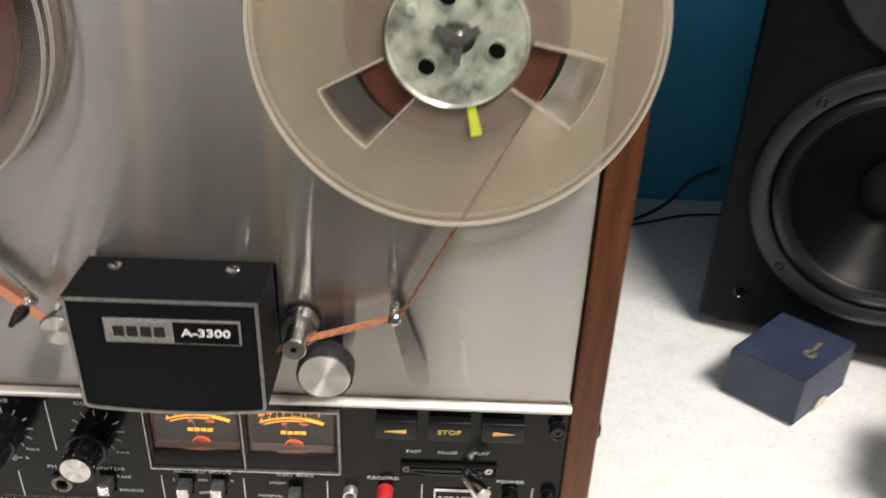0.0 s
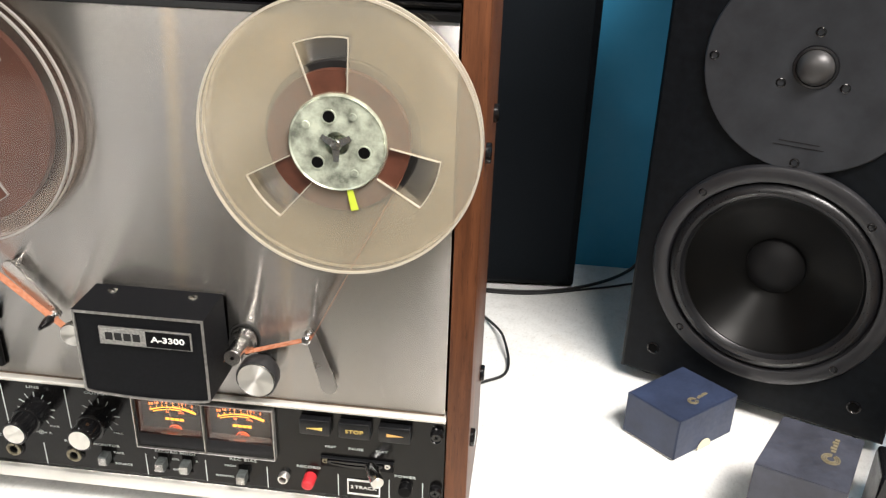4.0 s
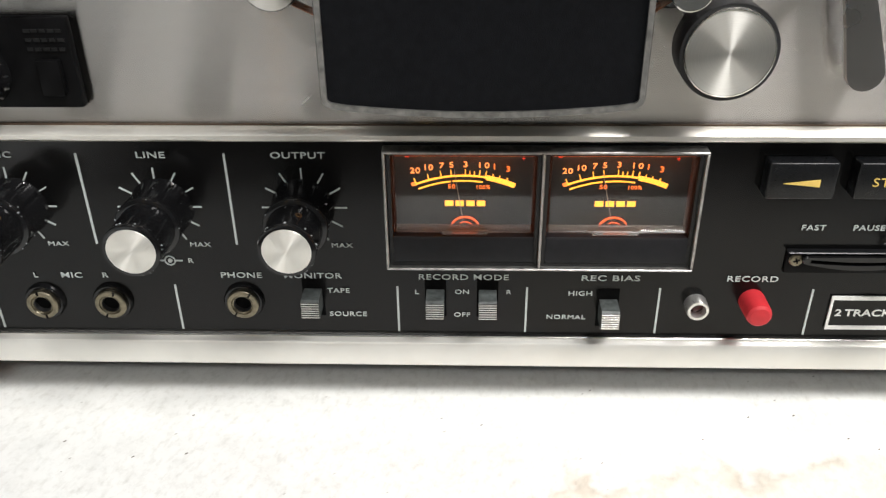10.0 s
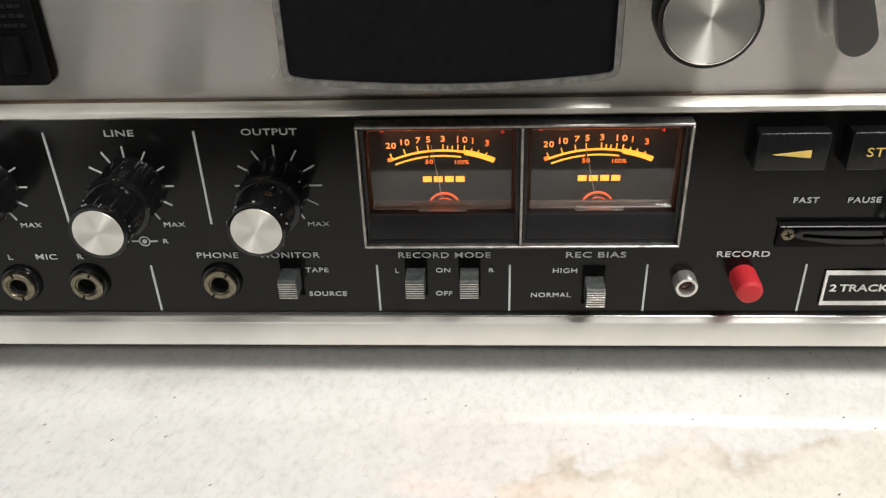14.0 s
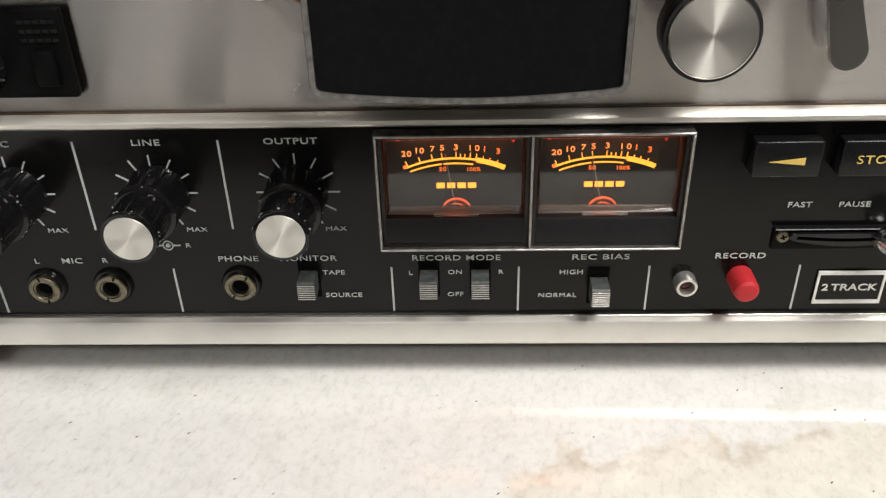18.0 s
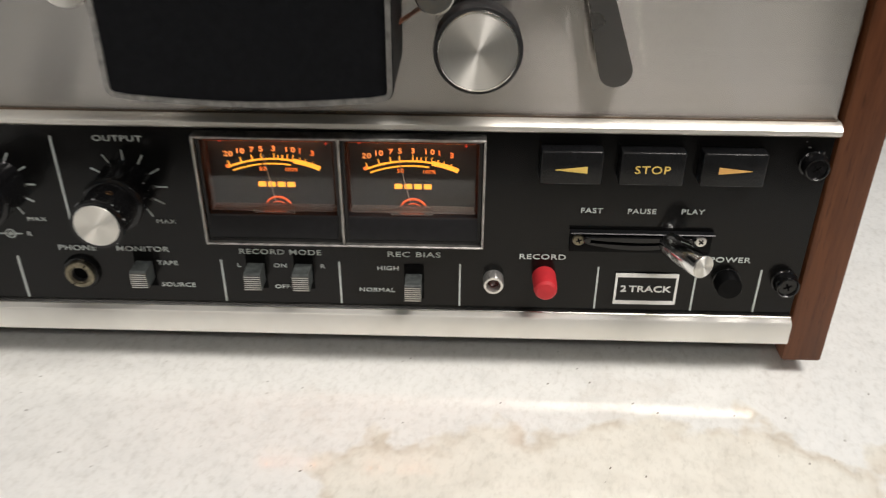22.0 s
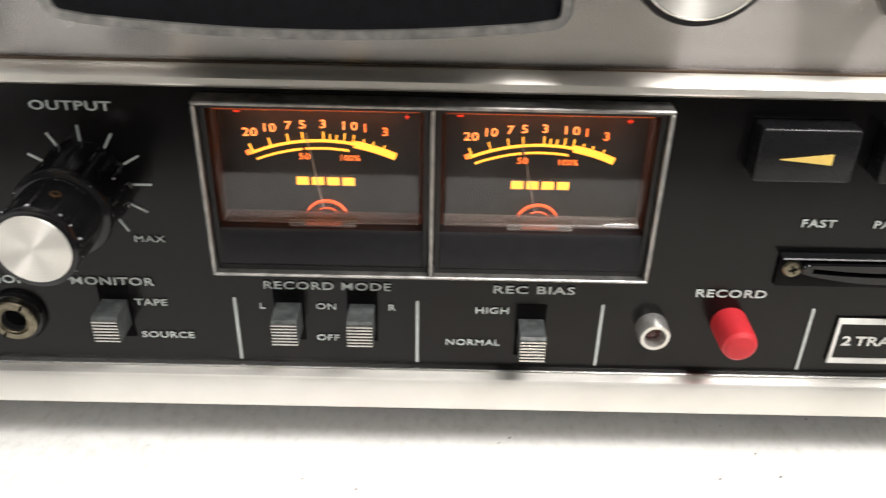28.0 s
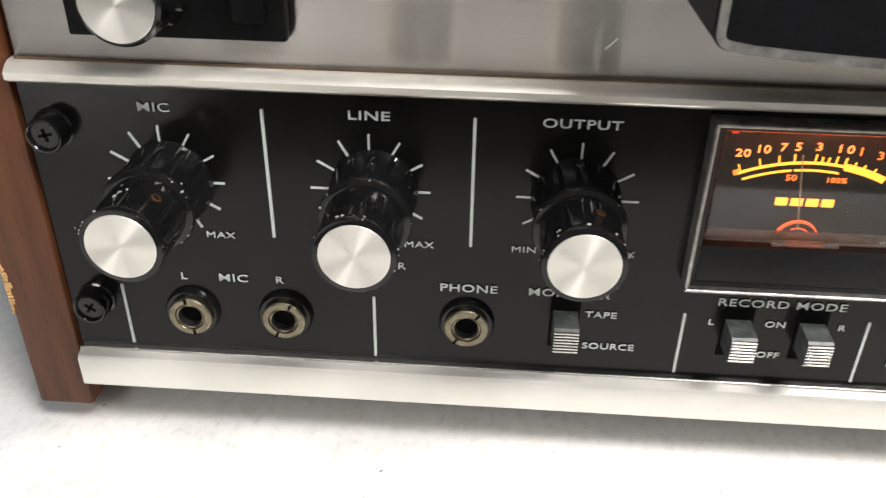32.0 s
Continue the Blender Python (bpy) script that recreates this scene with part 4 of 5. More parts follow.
def level_meter(x0, x1, cx, needle_deg):
    """Back-lit level meter; the dial stands behind a clear window in a black recess."""
    yd = 0.0046
    m = part("level_meter", box(x0, x1, yd + 0.0012, yd + 0.0030, 0.0641, 0.1084), M_MATT, deck, "back-lit level meter with orange scale")
    for a, b, c, d in ((x0, x0 + 0.0012, 0.0760, 0.1084), (x1 - 0.0012, x1, 0.0760, 0.1084), (x0 + 0.0012, x1 - 0.0012, 0.1072, 0.1084), (x0, x0 + 0.0012, 0.0641, 0.0759), (x1 - 0.0012, x1, 0.0641, 0.0759), (x0 + 0.0012, x1 - 0.0012, 0.0641, 0.0655)):
        part("recess_wall", box(a, b, -0.0040, yd + 0.0012, c, d), M_RECESS if c > 0.07 else M_MATT, m)
    part("dial", box(x0 + 0.0013, x1 - 0.0013, yd, yd + 0.0011, 0.0700, 0.1070), M_DIAL, m, "black back-lit dial")
    yp = yd - 0.0004
    zc, r = 0.0520, 0.0440
    part("scale_arc", sector(r - 0.0003, r + 0.0003, 66.0, 113.5, yp, yd, cx, zc), M_GLOW_Y, m, "glowing scale line")
    part("scale_band", sector(r - 0.0009, r + 0.0008, 66.0, 79.8, yp - 0.0001, yd, cx, zc), M_GLOW_Y, m, "glowing upper band")
    part("percent_arc", sector(r - 0.00222, r - 0.00178, 96.5, 112.5, yp, yd, cx, zc), M_GLOW_Y, m)
    part("percent_arc", sector(r - 0.00222, r - 0.00178, 81.0, 95.5, yp, yd, cx, zc), M_GLOW_Y, m)
    part("scale_end", sector(r - 0.0002, r + 0.0010, 112.6, 114.6, yp, yd, cx, zc), M_GLOW_O, m)
    for a in (112.4, 106.2, 100.4, 95.8, 89.4, 87.4, 85.4, 83.0, 80.2, 77.0, 74.0, 70.4):
        part("scale_tick", sector(r + 0.0003, r + (0.0023 if a in (112.4, 106.2, 100.4, 95.8, 89.4, 83.0, 80.2) else 0.0017), a - 0.20, a + 0.20, yp, yd, cx, zc, 2), M_GLOW_Y, m)
    for text, dx, z in (("20", -0.0172, 0.0979), ("10", -0.0126, 0.0991), ("7", -0.0079, 0.0998), ("5", -0.0044, 0.1001), ("3", 0.0005, 0.1003), ("1", 0.0055, 0.1000), ("0", 0.0080, 0.0999), ("1", 0.0106, 0.0995), ("3", 0.0154, 0.0986)):
        lettering(text, cx + dx, z, 0.0021, M_GLOW_N if dx < 0.009 else M_GLOW_O, m, y=yp, wide=1.2, bold=0.00001, thick=0.0001)
    lettering("50", cx - 0.0044, 0.0918, 0.0016, M_GLOW_O, m, y=yp, wide=1.2, thick=0.0001)
    lettering("100%", cx + 0.0066, 0.0916, 0.00145, M_GLOW_O, m, y=yp, wide=1.1, thick=0.0001)
    part("minus_sign", box(cx - 0.0206, cx - 0.0192, yp, yd, 0.1030, 0.1033), M_GLOW_S, m)
    part("plus_sign", box(cx + 0.0201, cx + 0.0213, yp, yd, 0.1025, 0.1027), M_GLOW_S, m)
    part("plus_sign", box(cx + 0.0206, cx + 0.0208, yp, yd, 0.1020, 0.1032), M_GLOW_S, m)
    # maker's mark as plain shapes
    for k in range(4):
        xk = cx - 0.0068 + k * 0.0038
        part("maker_mark", box(xk, xk + 0.0030, yp, yd, 0.0841, 0.0862, 0.0001, 1), M_GLOW_Y, m)
    # lamp glow round the pivot and along the top of the window
    lx, lz = cx + 0.0004, 0.0744
    part("lamp_ring", sector(0.0052, 0.0056, 14, 166, yp - 0.0006, yd, lx, lz), M_GLOW_R, m, "orange lamp ring")
    part("lamp_hood", sector(0.0, 0.0051, 8, 172, yp - 0.0002, yd, lx, lz), M_GLOW_D, m)
    part("lamp_ring", sector(0.0034, 0.0037, 40, 120, yp - 0.0005, yd, lx, lz), M_GLOW_R, m)
    part("lamp_bar", box(lx - 0.0050, lx + 0.0050, yp - 0.0010, yd, 0.0742, 0.0750), M_GLOW_R, m)
    # shade and hood are added blockers, keeping bulb light off the table
    part("bulb_shade", box(x0 + 0.0040, x1 - 0.0040, yd - 0.0033, yd - 0.0027, 0.1056, 0.1071), M_MATT, m, "added black blocker that hides the bulb strip from the table")
    part("bulb", box(x0 + 0.0060, x1 - 0.0060, yd - 0.0024, yd - 0.0016, 0.1064, 0.1070), M_GLOW_T, m, "small orange bulb strip above the dial")
    part("bulb_hood", box(x0 + 0.0015, x1 - 0.0015, yd - 0.0034, yd - 0.0030, 0.1050, 0.1071), M_MATT, m)
    c, s = math.cos(radians(needle_deg)), math.sin(radians(needle_deg))
    part("needle", prism([(lx + s * 0.004 - c * 0.00013, lz + c * 0.004 + s * 0.00013), (lx + s * 0.0245 - c * 0.00009, lz + c * 0.0245 + s * 0.00009), (lx + s * 0.0245 + c * 0.00009, lz + c * 0.0245 - s * 0.00009), (lx + s * 0.004 + c * 0.00013, lz + c * 0.004 - s * 0.00013)],
                         yp - 0.0016, yp - 0.0012), M_NEEDLE, m, "thin needle")
    # clear plastic window: front pane and rounded frame, with a black cover below it
    g = part("pane", box(x0 + 0.0022, x1 - 0.0022, -0.0022, -0.0016, 0.0778, 0.1062, 0.0003, 1), M_GLASS, m, "clear plastic window")
    g.visible_shadow = False
    # top and side edges emit a little orange in place of carried bulb light
    for xa, xb, za, zb, mt in ((x0 + 0.0012, x0 + 0.0022, 0.0772, 0.1070, M_GLOWEDGE), (x1 - 0.0022, x1 - 0.0012, 0.0772, 0.1070, M_GLOWEDGE), (x0 + 0.0022, x1 - 0.0022, 0.1062, 0.1071, M_GLOWTOP), (x0 + 0.0022, x1 - 0.0022, 0.0768, 0.0778, M_PANEEDGE)):
        part("pane_edge", box(xa, xb, -0.0024, 0.0030, za, zb, 0.0003, 1), mt, m, "clear plastic pane edge, given its own orange glow at top and sides").visible_shadow = False
    part("sill", extrude_x([(yd, 0.0656), (-0.0040, 0.0656), (-0.0044, 0.0662), (-0.0040, 0.0747), (-0.0034, 0.0758), (yd, 0.0766)], x0 + 0.0013, x1 - 0.0013), M_SILL, m, "matt black lower cover")
    part("lip", box(cx - 0.0080, cx + 0.0086, -0.0036, -0.0024, 0.0764, 0.0782, 0.0004, 1), M_PANEEDGE, m, "small clear lip").visible_shadow = False
    # added emissive box imitates the lamplight caught in the lip
    part("lip_light", box(cx - 0.0042, cx + 0.0048, -0.0030, -0.0008, 0.0766, 0.0771, 0.0002, 1), M_GLOWLIP, m, "small glowing insert standing in for lamplight in the clear lip")
    return m


level_meter(-0.0336, 0.0188, -0.0073, -9)
level_meter(0.0204, 0.0729, 0.0460, -13)

# ---- head cover ----
HX0, HX1, HZ0, HZ1, HY = -0.0476, 0.0437, 0.1365, 0.2018, -0.0385
n = 12
low = [(HX0 + (HX1 - HX0) * k / n, HZ0 - 0.0026 * math.sin(math.pi * k / n)) for k in range(n + 1)]


def cover_outline(d):
    """Front outline, d inside the edge, with rounded lower corners."""
    r = 0.0035 - d
    out = [(HX0 + d, HZ1 - d), (HX1 - d, HZ1 - d)]
    for k in range(5):
        a = radians(-90 * k / 4)
        out.append((HX1 - d - r + r * math.cos(a), HZ0 + d + r + r * math.sin(a)))
    out += [(x, z + d) for x, z in low[::-1] if HX0 + 0.005 < x < HX1 - 0.005]
    for k in range(5):
        a = radians(-90 - 90 * k / 4)
        out.append((HX0 + d + r + r * math.cos(a), HZ0 + d + r + r * math.sin(a)))
    return out


bm = bmesh.new()
front = [bm.verts.new((x, HY, z)) for x, z in cover_outline(0.0)]
back = [bm.verts.new((x, 0.0 if z < 0.19 else -0.003, z if z < 0.19 else z + 0.0008)) for x, z in cover_outline(0.0)]
bm.faces.new(front)
for i in range(len(front)):
    j = (i + 1) % len(front)
    bm.faces.new((front[i], back[i], back[j], front[j]))
bm.faces.new(back[::-1])
bmesh.ops.bevel(bm, geom=[e for e in bm.edges if e.verts[0].co.y == e.verts[1].co.y == HY], offset=0.0008, segments=2, affect="EDGES")
cover = part("head_cover", bm, M_COVER, deck, "matt black head cover with worn metal edge")
# worn metal rim: a frame on the front
outer, inner = cover_outline(0.0003), cover_outline(0.0019)
bm = bmesh.new()
lay = [[bm.verts.new((x, y, z)) for x, z in loop] for loop, y in ((outer, HY + 0.0002), (outer, HY - 0.0010), (inner, HY - 0.0010), (inner, HY + 0.0002))]
for a, b in zip(lay, lay[1:]):
    for i in range(len(a)):
        j = (i + 1) % len(a)
        bm.faces.new((a[i], a[j], b[j], b[i]))
part("rim", bm, M_EDGE, cover, "worn bare aluminium rim")
for x in (-0.0318, 0.0258):
    s = part("cover_screw", lathe([(0.0037, 0.0002), (0.0035, -0.0006), (0.0026, -0.0010), (0, -0.0011)], 0, 0, 20), M_STEEL, cover, "sunk screw", (0, 0, 0))
    s.matrix_local = pose(x, -0.0112, HZ1 + 0.0006, -90, 0, 0)
    bm = box(-0.0026, 0.0026, -0.00125, -0.0009, -0.0005, 0.0005)
    q = part("slot", bm, M_HOLE, cover)
    q.matrix_local = pose(x, -0.0112, HZ1 + 0.0006, -90, 0, 0) @ pose(0, 0, 0, 0, 35, 0)
badge = part("badge", box(-0.0298, 0.0345, HY - 0.0016, HY, 0.1777, 0.1913, 0.0003, 1), M_EDGE, cover, "silver and black name badge")
part("badge_field", box(0.0030, 0.0335, HY - 0.0019, HY - 0.0012, 0.1787, 0.1903), M_BLACK, badge)
part("badge_field", box(-0.0288, 0.0030, HY - 0.0018, HY - 0.0012, 0.1787, 0.1903), plain("worn_silver", (0.60, 0.59, 0.56), 0.35, 0.8, 0.3, 500), badge)
for k in range(4):
    part("maker_mark", box(-0.0252 + k * 0.0064, -0.0252 + k * 0.0064 + 0.0050, HY - 0.0021, HY - 0.0016, 0.1818, 0.1874), M_MATT, badge)
lettering("A-3300", 0.0183, 0.1846, 0.0042, M_WHITE, badge, y=HY - 0.0020, wide=1.28, bold=0.00018, track=1.02)

# ---- tape guides, capstan, pinch roller ----
cap = part("capstan", lathe([(0.0096, 0.0004), (0.0096, -0.0022), (0.0094, -0.0030), (0.0092, -0.0030), (0.0090, -0.0090), (0.0060, -0.0092), (0.0058, -0.0215), (0.0062, -0.0217), (0.0062, -0.0262), (0.0058, -0.0266), (0.0012, -0.0266), (0.0010, -0.0250), (0, -0.0250)], 0.0560, 0.1666, 40), M_STEEL, deck, "turned steel capstan guide")
part("hole", lathe([(0.0015, -0.02665), (0.0014, -0.0268), (0.0, -0.0268)], 0.0560, 0.1666, 20), M_HOLE, cap)
part("recess", lathe([(0.0115, 0.0006), (0.0114, -0.0006), (0.0104, -0.0007)], 0.0560, 0.1666, 40), M_MATT, cap, "dark ring round the capstan")
pr = part("pinch_roller", lathe([(0.0070, 0.0), (0.0070, -0.0100), (0.0138, -0.0105), (0.0145, -0.0115), (0.0147, -0.0214), (0.0144, -0.0222), (0.0136, -0.0222), (0.0, -0.0218)], 0.0700, 0.1476, 48), M_RUBBER, deck, "black rubber roller with aluminium face")
part("cap", lathe([(0.0128, -0.0228), (0.0, -0.0228)], 0, 0, 48), M_SPUN, pr, "spun aluminium face", (0.0700, 0, 0.1476))
part("face_ring", lathe([(0.0135, -0.0216), (0.0135, -0.0225), (0.0132, -0.0230), (0.0129, -0.0231), (0.0127, -0.0227)], 0.0700, 0.1476, 48), M_STEEL, pr, "bright turned ring")
rl = part("guide_roller", lathe([(0.0078, 0.0), (0.0080, -0.0010), (0.0060, -0.0016), (0.0056, -0.0120), (0.0086, -0.0126), (0.0089, -0.0180), (0.0084, -0.0188), (0.0, -0.0188)], -0.0635, 0.1676, 40), M_STEEL, deck, "turned aluminium guide roller")
part("cap", lathe([(0.0083, -0.0187), (0.0082, -0.0192), (0.0, -0.0192)], 0, 0, 40), M_SPUN, rl, "satin aluminium face", (-0.0635, 0, 0.1676))


def tension_arm(ax, az, bx_, bz, wa, wb, tip_mat):
    """Flat polished arm from its broad rounded end to the narrow end with a guide post."""
    d = Vector((bx_ - ax, bz - az)).normalized()
    nrm = Vector((-d.y, d.x))
    a0 = math.atan2(d.y, d.x)
    pts = []
    for k in range(13):
        t = a0 + math.pi / 2 + math.pi * k / 12
        pts.append((ax + wa * math.cos(t), az + wa * math.sin(t)))
    for k in range(9):
        t = a0 - math.pi / 2 + math.pi * k / 8
        pts.append((bx_ + wb * math.cos(t), bz + wb * math.sin(t)))
    arm = part("tension_arm", prism(pts, -0.0070, -0.0045, 0.0004), M_ARM, deck, "satin steel tension arm")
    part("pivot", lathe([(0.0034, -0.0046), (0.0034, 0.0008)], ax, az, 20), M_STEEL, arm)
    part("post", lathe([(0.0022, -0.0068), (0.0022, -0.0080), (0.0034, -0.0082), (0.0034, -0.0090), (0.0019, -0.0092), (0.0019, -0.0152), (0.0032, -0.0154), (0.0032, -0.0166), (0.0024, -0.0176), (0.0, -0.0180)], bx_, bz, 22), M_CHROME, arm, "chrome tape post")
    if tip_mat:
        part("tip", lathe([(0.0033, -0.0150), (0.0034, -0.0185), (0.0012, -0.0290), (0.0, -0.0292)], bx_, bz, 20), tip_mat, arm, "black tapered tip")
    return arm


tension_arm(0.1177, 0.1365, 0.1052, 0.1795, 0.0058, 0.0034, None)
tension_arm(-0.1092, 0.2105, -0.0800, 0.1770, 0.0054, 0.0034, M_BLACK)

# ---- counter and mode switch ----
M_COUNT = plain("counter_digits", (0.14, 0.135, 0.13), 0.5, 0.0, 0.2, 300, 0.0)
cn = part("tape_counter", box(-0.1836, -0.1316, -0.0040, 0.0008, 0.1625, 0.1765, 0.0006), M_PLATE, deck, "black tape counter")
part("digit_window", box(-0.1770, -0.1515, -0.0046, -0.0038, 0.1680, 0.1740, 0.0002, 1), M_HOLE, cn)
for k, ch in enumerate("0016"):
    part("digit_wheel", box(-0.1745 + k * 0.0058, -0.1702 + k * 0.0058, -0.0050, -0.0044, 0.1685, 0.1735, 0.0002, 1), M_BLACK, cn)
    lettering(ch, -0.17235 + k * 0.0058, 0.1710, 0.0036, M_COUNT, cn, y=-0.0051, wide=0.9)
part("ledge", box(-0.1775, -0.1510, -0.0056, -0.0040, 0.1640, 0.1672, 0.0003, 1), plain("grey_plate", (0.09, 0.09, 0.09), 0.4, 0.3), cn)
part("reset_button", box(-0.1440, -0.1365, -0.0098, -0.0040, 0.1650, 0.1740, 0.0006), M_PLATE, cn, "black reset button")

ms = part("mode_switch", box(-0.1840, -0.1332, -0.0030, 0.0008, 0.1236, 0.1534, 0.0006), M_PLATE, deck, "black plate with selector knob")
part("selector_knob", lathe([(0.0, -0.0032), (0.0100, -0.0032), (0.0100, -0.0050), (0.0094, -0.0062), (0.0091, -0.0150), (0.0094, -0.0158), (0.0092, -0.0172), (0.0086, -0.0178), (0.0, -0.0178)], 0, 0, 84, 14, 0.0005, rows=(3, 4)), M_BLACK, ms, "glossy black selector knob", (-0.1647, 0, 0.1352))
part("selector_cap", lathe([(0.0082, -0.0176), (0.0081, -0.0183), (0.0078, -0.0185), (0.0, -0.0185)], 0, 0, 36), M_SPUN, ms, "spun aluminium cap", (-0.1647, 0, 0.1352))
part("pointer", box(-0.0004, 0.0004, -0.0172, -0.0066, 0.0088, 0.0097), M_PRINT, ms, "", (-0.1647, 0, 0.1352))
for k in range(3):
    for j in range(5):
        part("print_bar", box(-0.1472 + j * 0.0026, -0.1453 + j * 0.0026 + 0.0003 * (k == j % 3), -0.0034, -0.0029, 0.1488 - k * 0.0030, 0.1499 - k * 0.0030), M_DIM, ms)
for j in range(7):
    part("print_bar", box(-0.1760 + j * 0.0028, -0.1740 + j * 0.0028, -0.0034, -0.0029, 0.1490, 0.1500), M_DIM, ms)
part("rocker", box(-0.1445, -0.1370, -0.0062, -0.0032, 0.1285, 0.1405, 0.0008), M_PLATE, ms, "black rocker switch")

# ---- tape reels ----
YF, YB = -0.0150, -0.0045
REEL_R = 0.0886


def flange(y0, y1, windows, r_out, r_in, mat_, parent, label, n=144, r0=0.0315, r1=0.0640, half=0.0165):
    """A thin disc with three straight-sided windows."""
    def inside(r, a):
        if not r0 < r < r1:
            return False
        for w in windows:
            d = math.radians((a - w + 180) % 360 - 180)
            if abs(d) < math.pi / 2 and abs(r * math.sin(d)) < half * (0.62 + 0.38 * (r - r0) / (r1 - r0)):
                return True
        return False
    radii = [r_in, r0] + [r0 + (r1 - r0) * k / 6 for k in range(1, 6)] + [r1, (r1 + r_out) / 2, r_out]
    bm = bmesh.new()
    grid = {}
    for y in (y0, y1):
        for i, r in enumerate(radii):
            for k in range(n):
                a = 2 * math.pi * k / n
                grid[y, i, k] = bm.verts.new((r * math.cos(a), y, r * math.sin(a)))
    cells = set()
    for i in range(len(radii) - 1):
        for k in range(n):
            if not inside((radii[i] + radii[i + 1]) / 2, (k + 0.5) * 360 / n):
                cells.add((i, k))
    last = len(radii) - 2
    for i, k in cells:
        j = (k + 1) % n
        bm.faces.new((grid[y0, i, k], grid[y0, i + 1, k], grid[y0, i + 1, j], grid[y0, i, j]))
        bm.faces.new((grid[y1, i, k], grid[y1, i, j], grid[y1, i + 1, j], grid[y1, i + 1, k]))
        if i == 0 or (i - 1, k) not in cells:
            bm.faces.new((grid[y0, i, k], grid[y0, i, j], grid[y1, i, j], grid[y1, i, k]))
        if i == last or (i + 1, k) not in cells:
            bm.faces.new((grid[y0, i + 1, k], grid[y1, i + 1, k], grid[y1, i + 1, j], grid[y0, i + 1, j]))
        if (i, (k - 1) % n) not in cells:
            bm.faces.new((grid[y0, i, k], grid[y1, i, k], grid[y1, i + 1, k], grid[y0, i + 1, k]))
        if (i, j) not in cells:
            bm.faces.new((grid[y0, i, j], grid[y0, i + 1, j], grid[y1, i + 1, j], grid[y1, i, j]))
    bm.verts.ensure_lookup_table()
    bmesh.ops.delete(bm, geom=[v for v in bm.verts if not v.link_faces], context="VERTS")
    return part(name="flange", bm=bm, material=mat_, parent=parent, label=label)


def window_rims(windows, y0, y1, parent, mat_, r0=0.0325, r1=0.0640, half=0.0165):
    for w in windows:
        c, s = math.cos(radians(w)), math.sin(radians(w))
        for side in (-1, 1):
            h0, h1 = half * 0.66 * side, half * side
            i0, i1 = math.sqrt(r0 * r0 - h0 * h0), math.sqrt(r1 * r1 - h1 * h1)
            t = 0.0003
            pts = [(i0, h0 - t), (i1, h1 - t), (i1, h1 + t), (i0, h0 + t)]
            part("window_rim", prism([(c * u - s * v, s * u + c * v) for u, v in pts], y0, y1), mat_, parent)
        a = math.degrees(math.asin(half / r1))
        part("window_rim", sector(r1 - 0.0003, r1 + 0.0003, w - a, w + a, y0, y1, n=12), mat_, parent)


def reel(cx, cz, windows, smoky, pack_r, label):
    r = thing("tape_reel", label, "tape reel", pose(cx, 0, cz))
    fl = M_FLANGE_R if smoky else M_FLANGE_L
    rim = M_RIM if smoky else clear_rim
    flange(YF, YF + 0.0014, windows, REEL_R, 0.029, fl, r, "front flange")
    flange(YB - 0.0014, YB, windows, REEL_R, 0.029, fl, r, "back flange")
    for y in (YF - 0.0003, YB - 0.0016):
        part("rim", lathe([(REEL_R - 0.0014, y), (REEL_R, y - 0.0001), (REEL_R + 0.0003, y + 0.0010), (REEL_R, y + 0.0019), (REEL_R - 0.0014, y + 0.0018), (REEL_R - 0.0014, y)], 0, 0, 120), rim, r, "rounded plastic edge")
    window_rims(windows, YF - 0.0004, YF + 0.0018, r, rim)
    part("tape_pack", lathe([(0.028, YF + 0.0022), (pack_r, YF + 0.0022), (pack_r, YB - 0.0022), (0.028, YB - 0.0022), (0.028, YF + 0.0022)], 0, 0, 96), M_PACK if smoky else M_PACKL, r, "wound brown tape")
    return r


clear_rim = clear("clear_edge", (0.85, 0.84, 0.82), (0.80, 0.78, 0.74), 0.45, 0.05)

# take-up reel, smoky plastic on a pale metal hub
WR = (98, -22, 218)
take = reel(0.1303, 0.3215, WR, True, 0.0445, "smoky clear plastic tape reel with little brown tape")
part("hub", lathe([(0.0305, YB), (0.0305, YF - 0.0010), (0.0298, YF - 0.0022), (0.0288, YF - 0.0014), (0.0075, YF - 0.0014), (0.0070, YF + 0.004), (0.0, YF + 0.004)], 0, 0, 64), M_HUBPAINT, take, "mottled pale metal hub")
for a in (105, 225, 345):
    c, s = math.cos(radians(a)) * 0.0175, math.sin(radians(a)) * 0.0175
    part("hub_hole", lathe([(0.0038, YF - 0.0018), (0.0036, YF - 0.0021), (0.0, YF - 0.0019)], c, s, 20), M_HOLE, take)
    part("hub_ring", lathe([(0.0046, YF - 0.0014), (0.0044, YF - 0.0022), (0.0037, YF - 0.0021)], c, s, 20), M_HUBPAINT, take)
for a, q in ((60, 0.020), (150, 0.022), (300, 0.021)):
    part("hub_stud", lathe([(0.0026, YF - 0.0014), (0.0024, YF - 0.0021), (0.0014, YF - 0.0022), (0.0, YF - 0.0017)], math.cos(radians(a)) * q, math.sin(radians(a)) * q, 16), M_HUBPAINT, take)
ld = part("leader_tab", prism([(-0.0026, -0.0440), (0.0022, -0.0440), (0.0018, -0.0300), (-0.0018, -0.0300)], YF - 0.0012, YF - 0.0006), M_LIME, take, "lime green leader tab")
ld.rotation_euler = (0, radians(-14), 0)
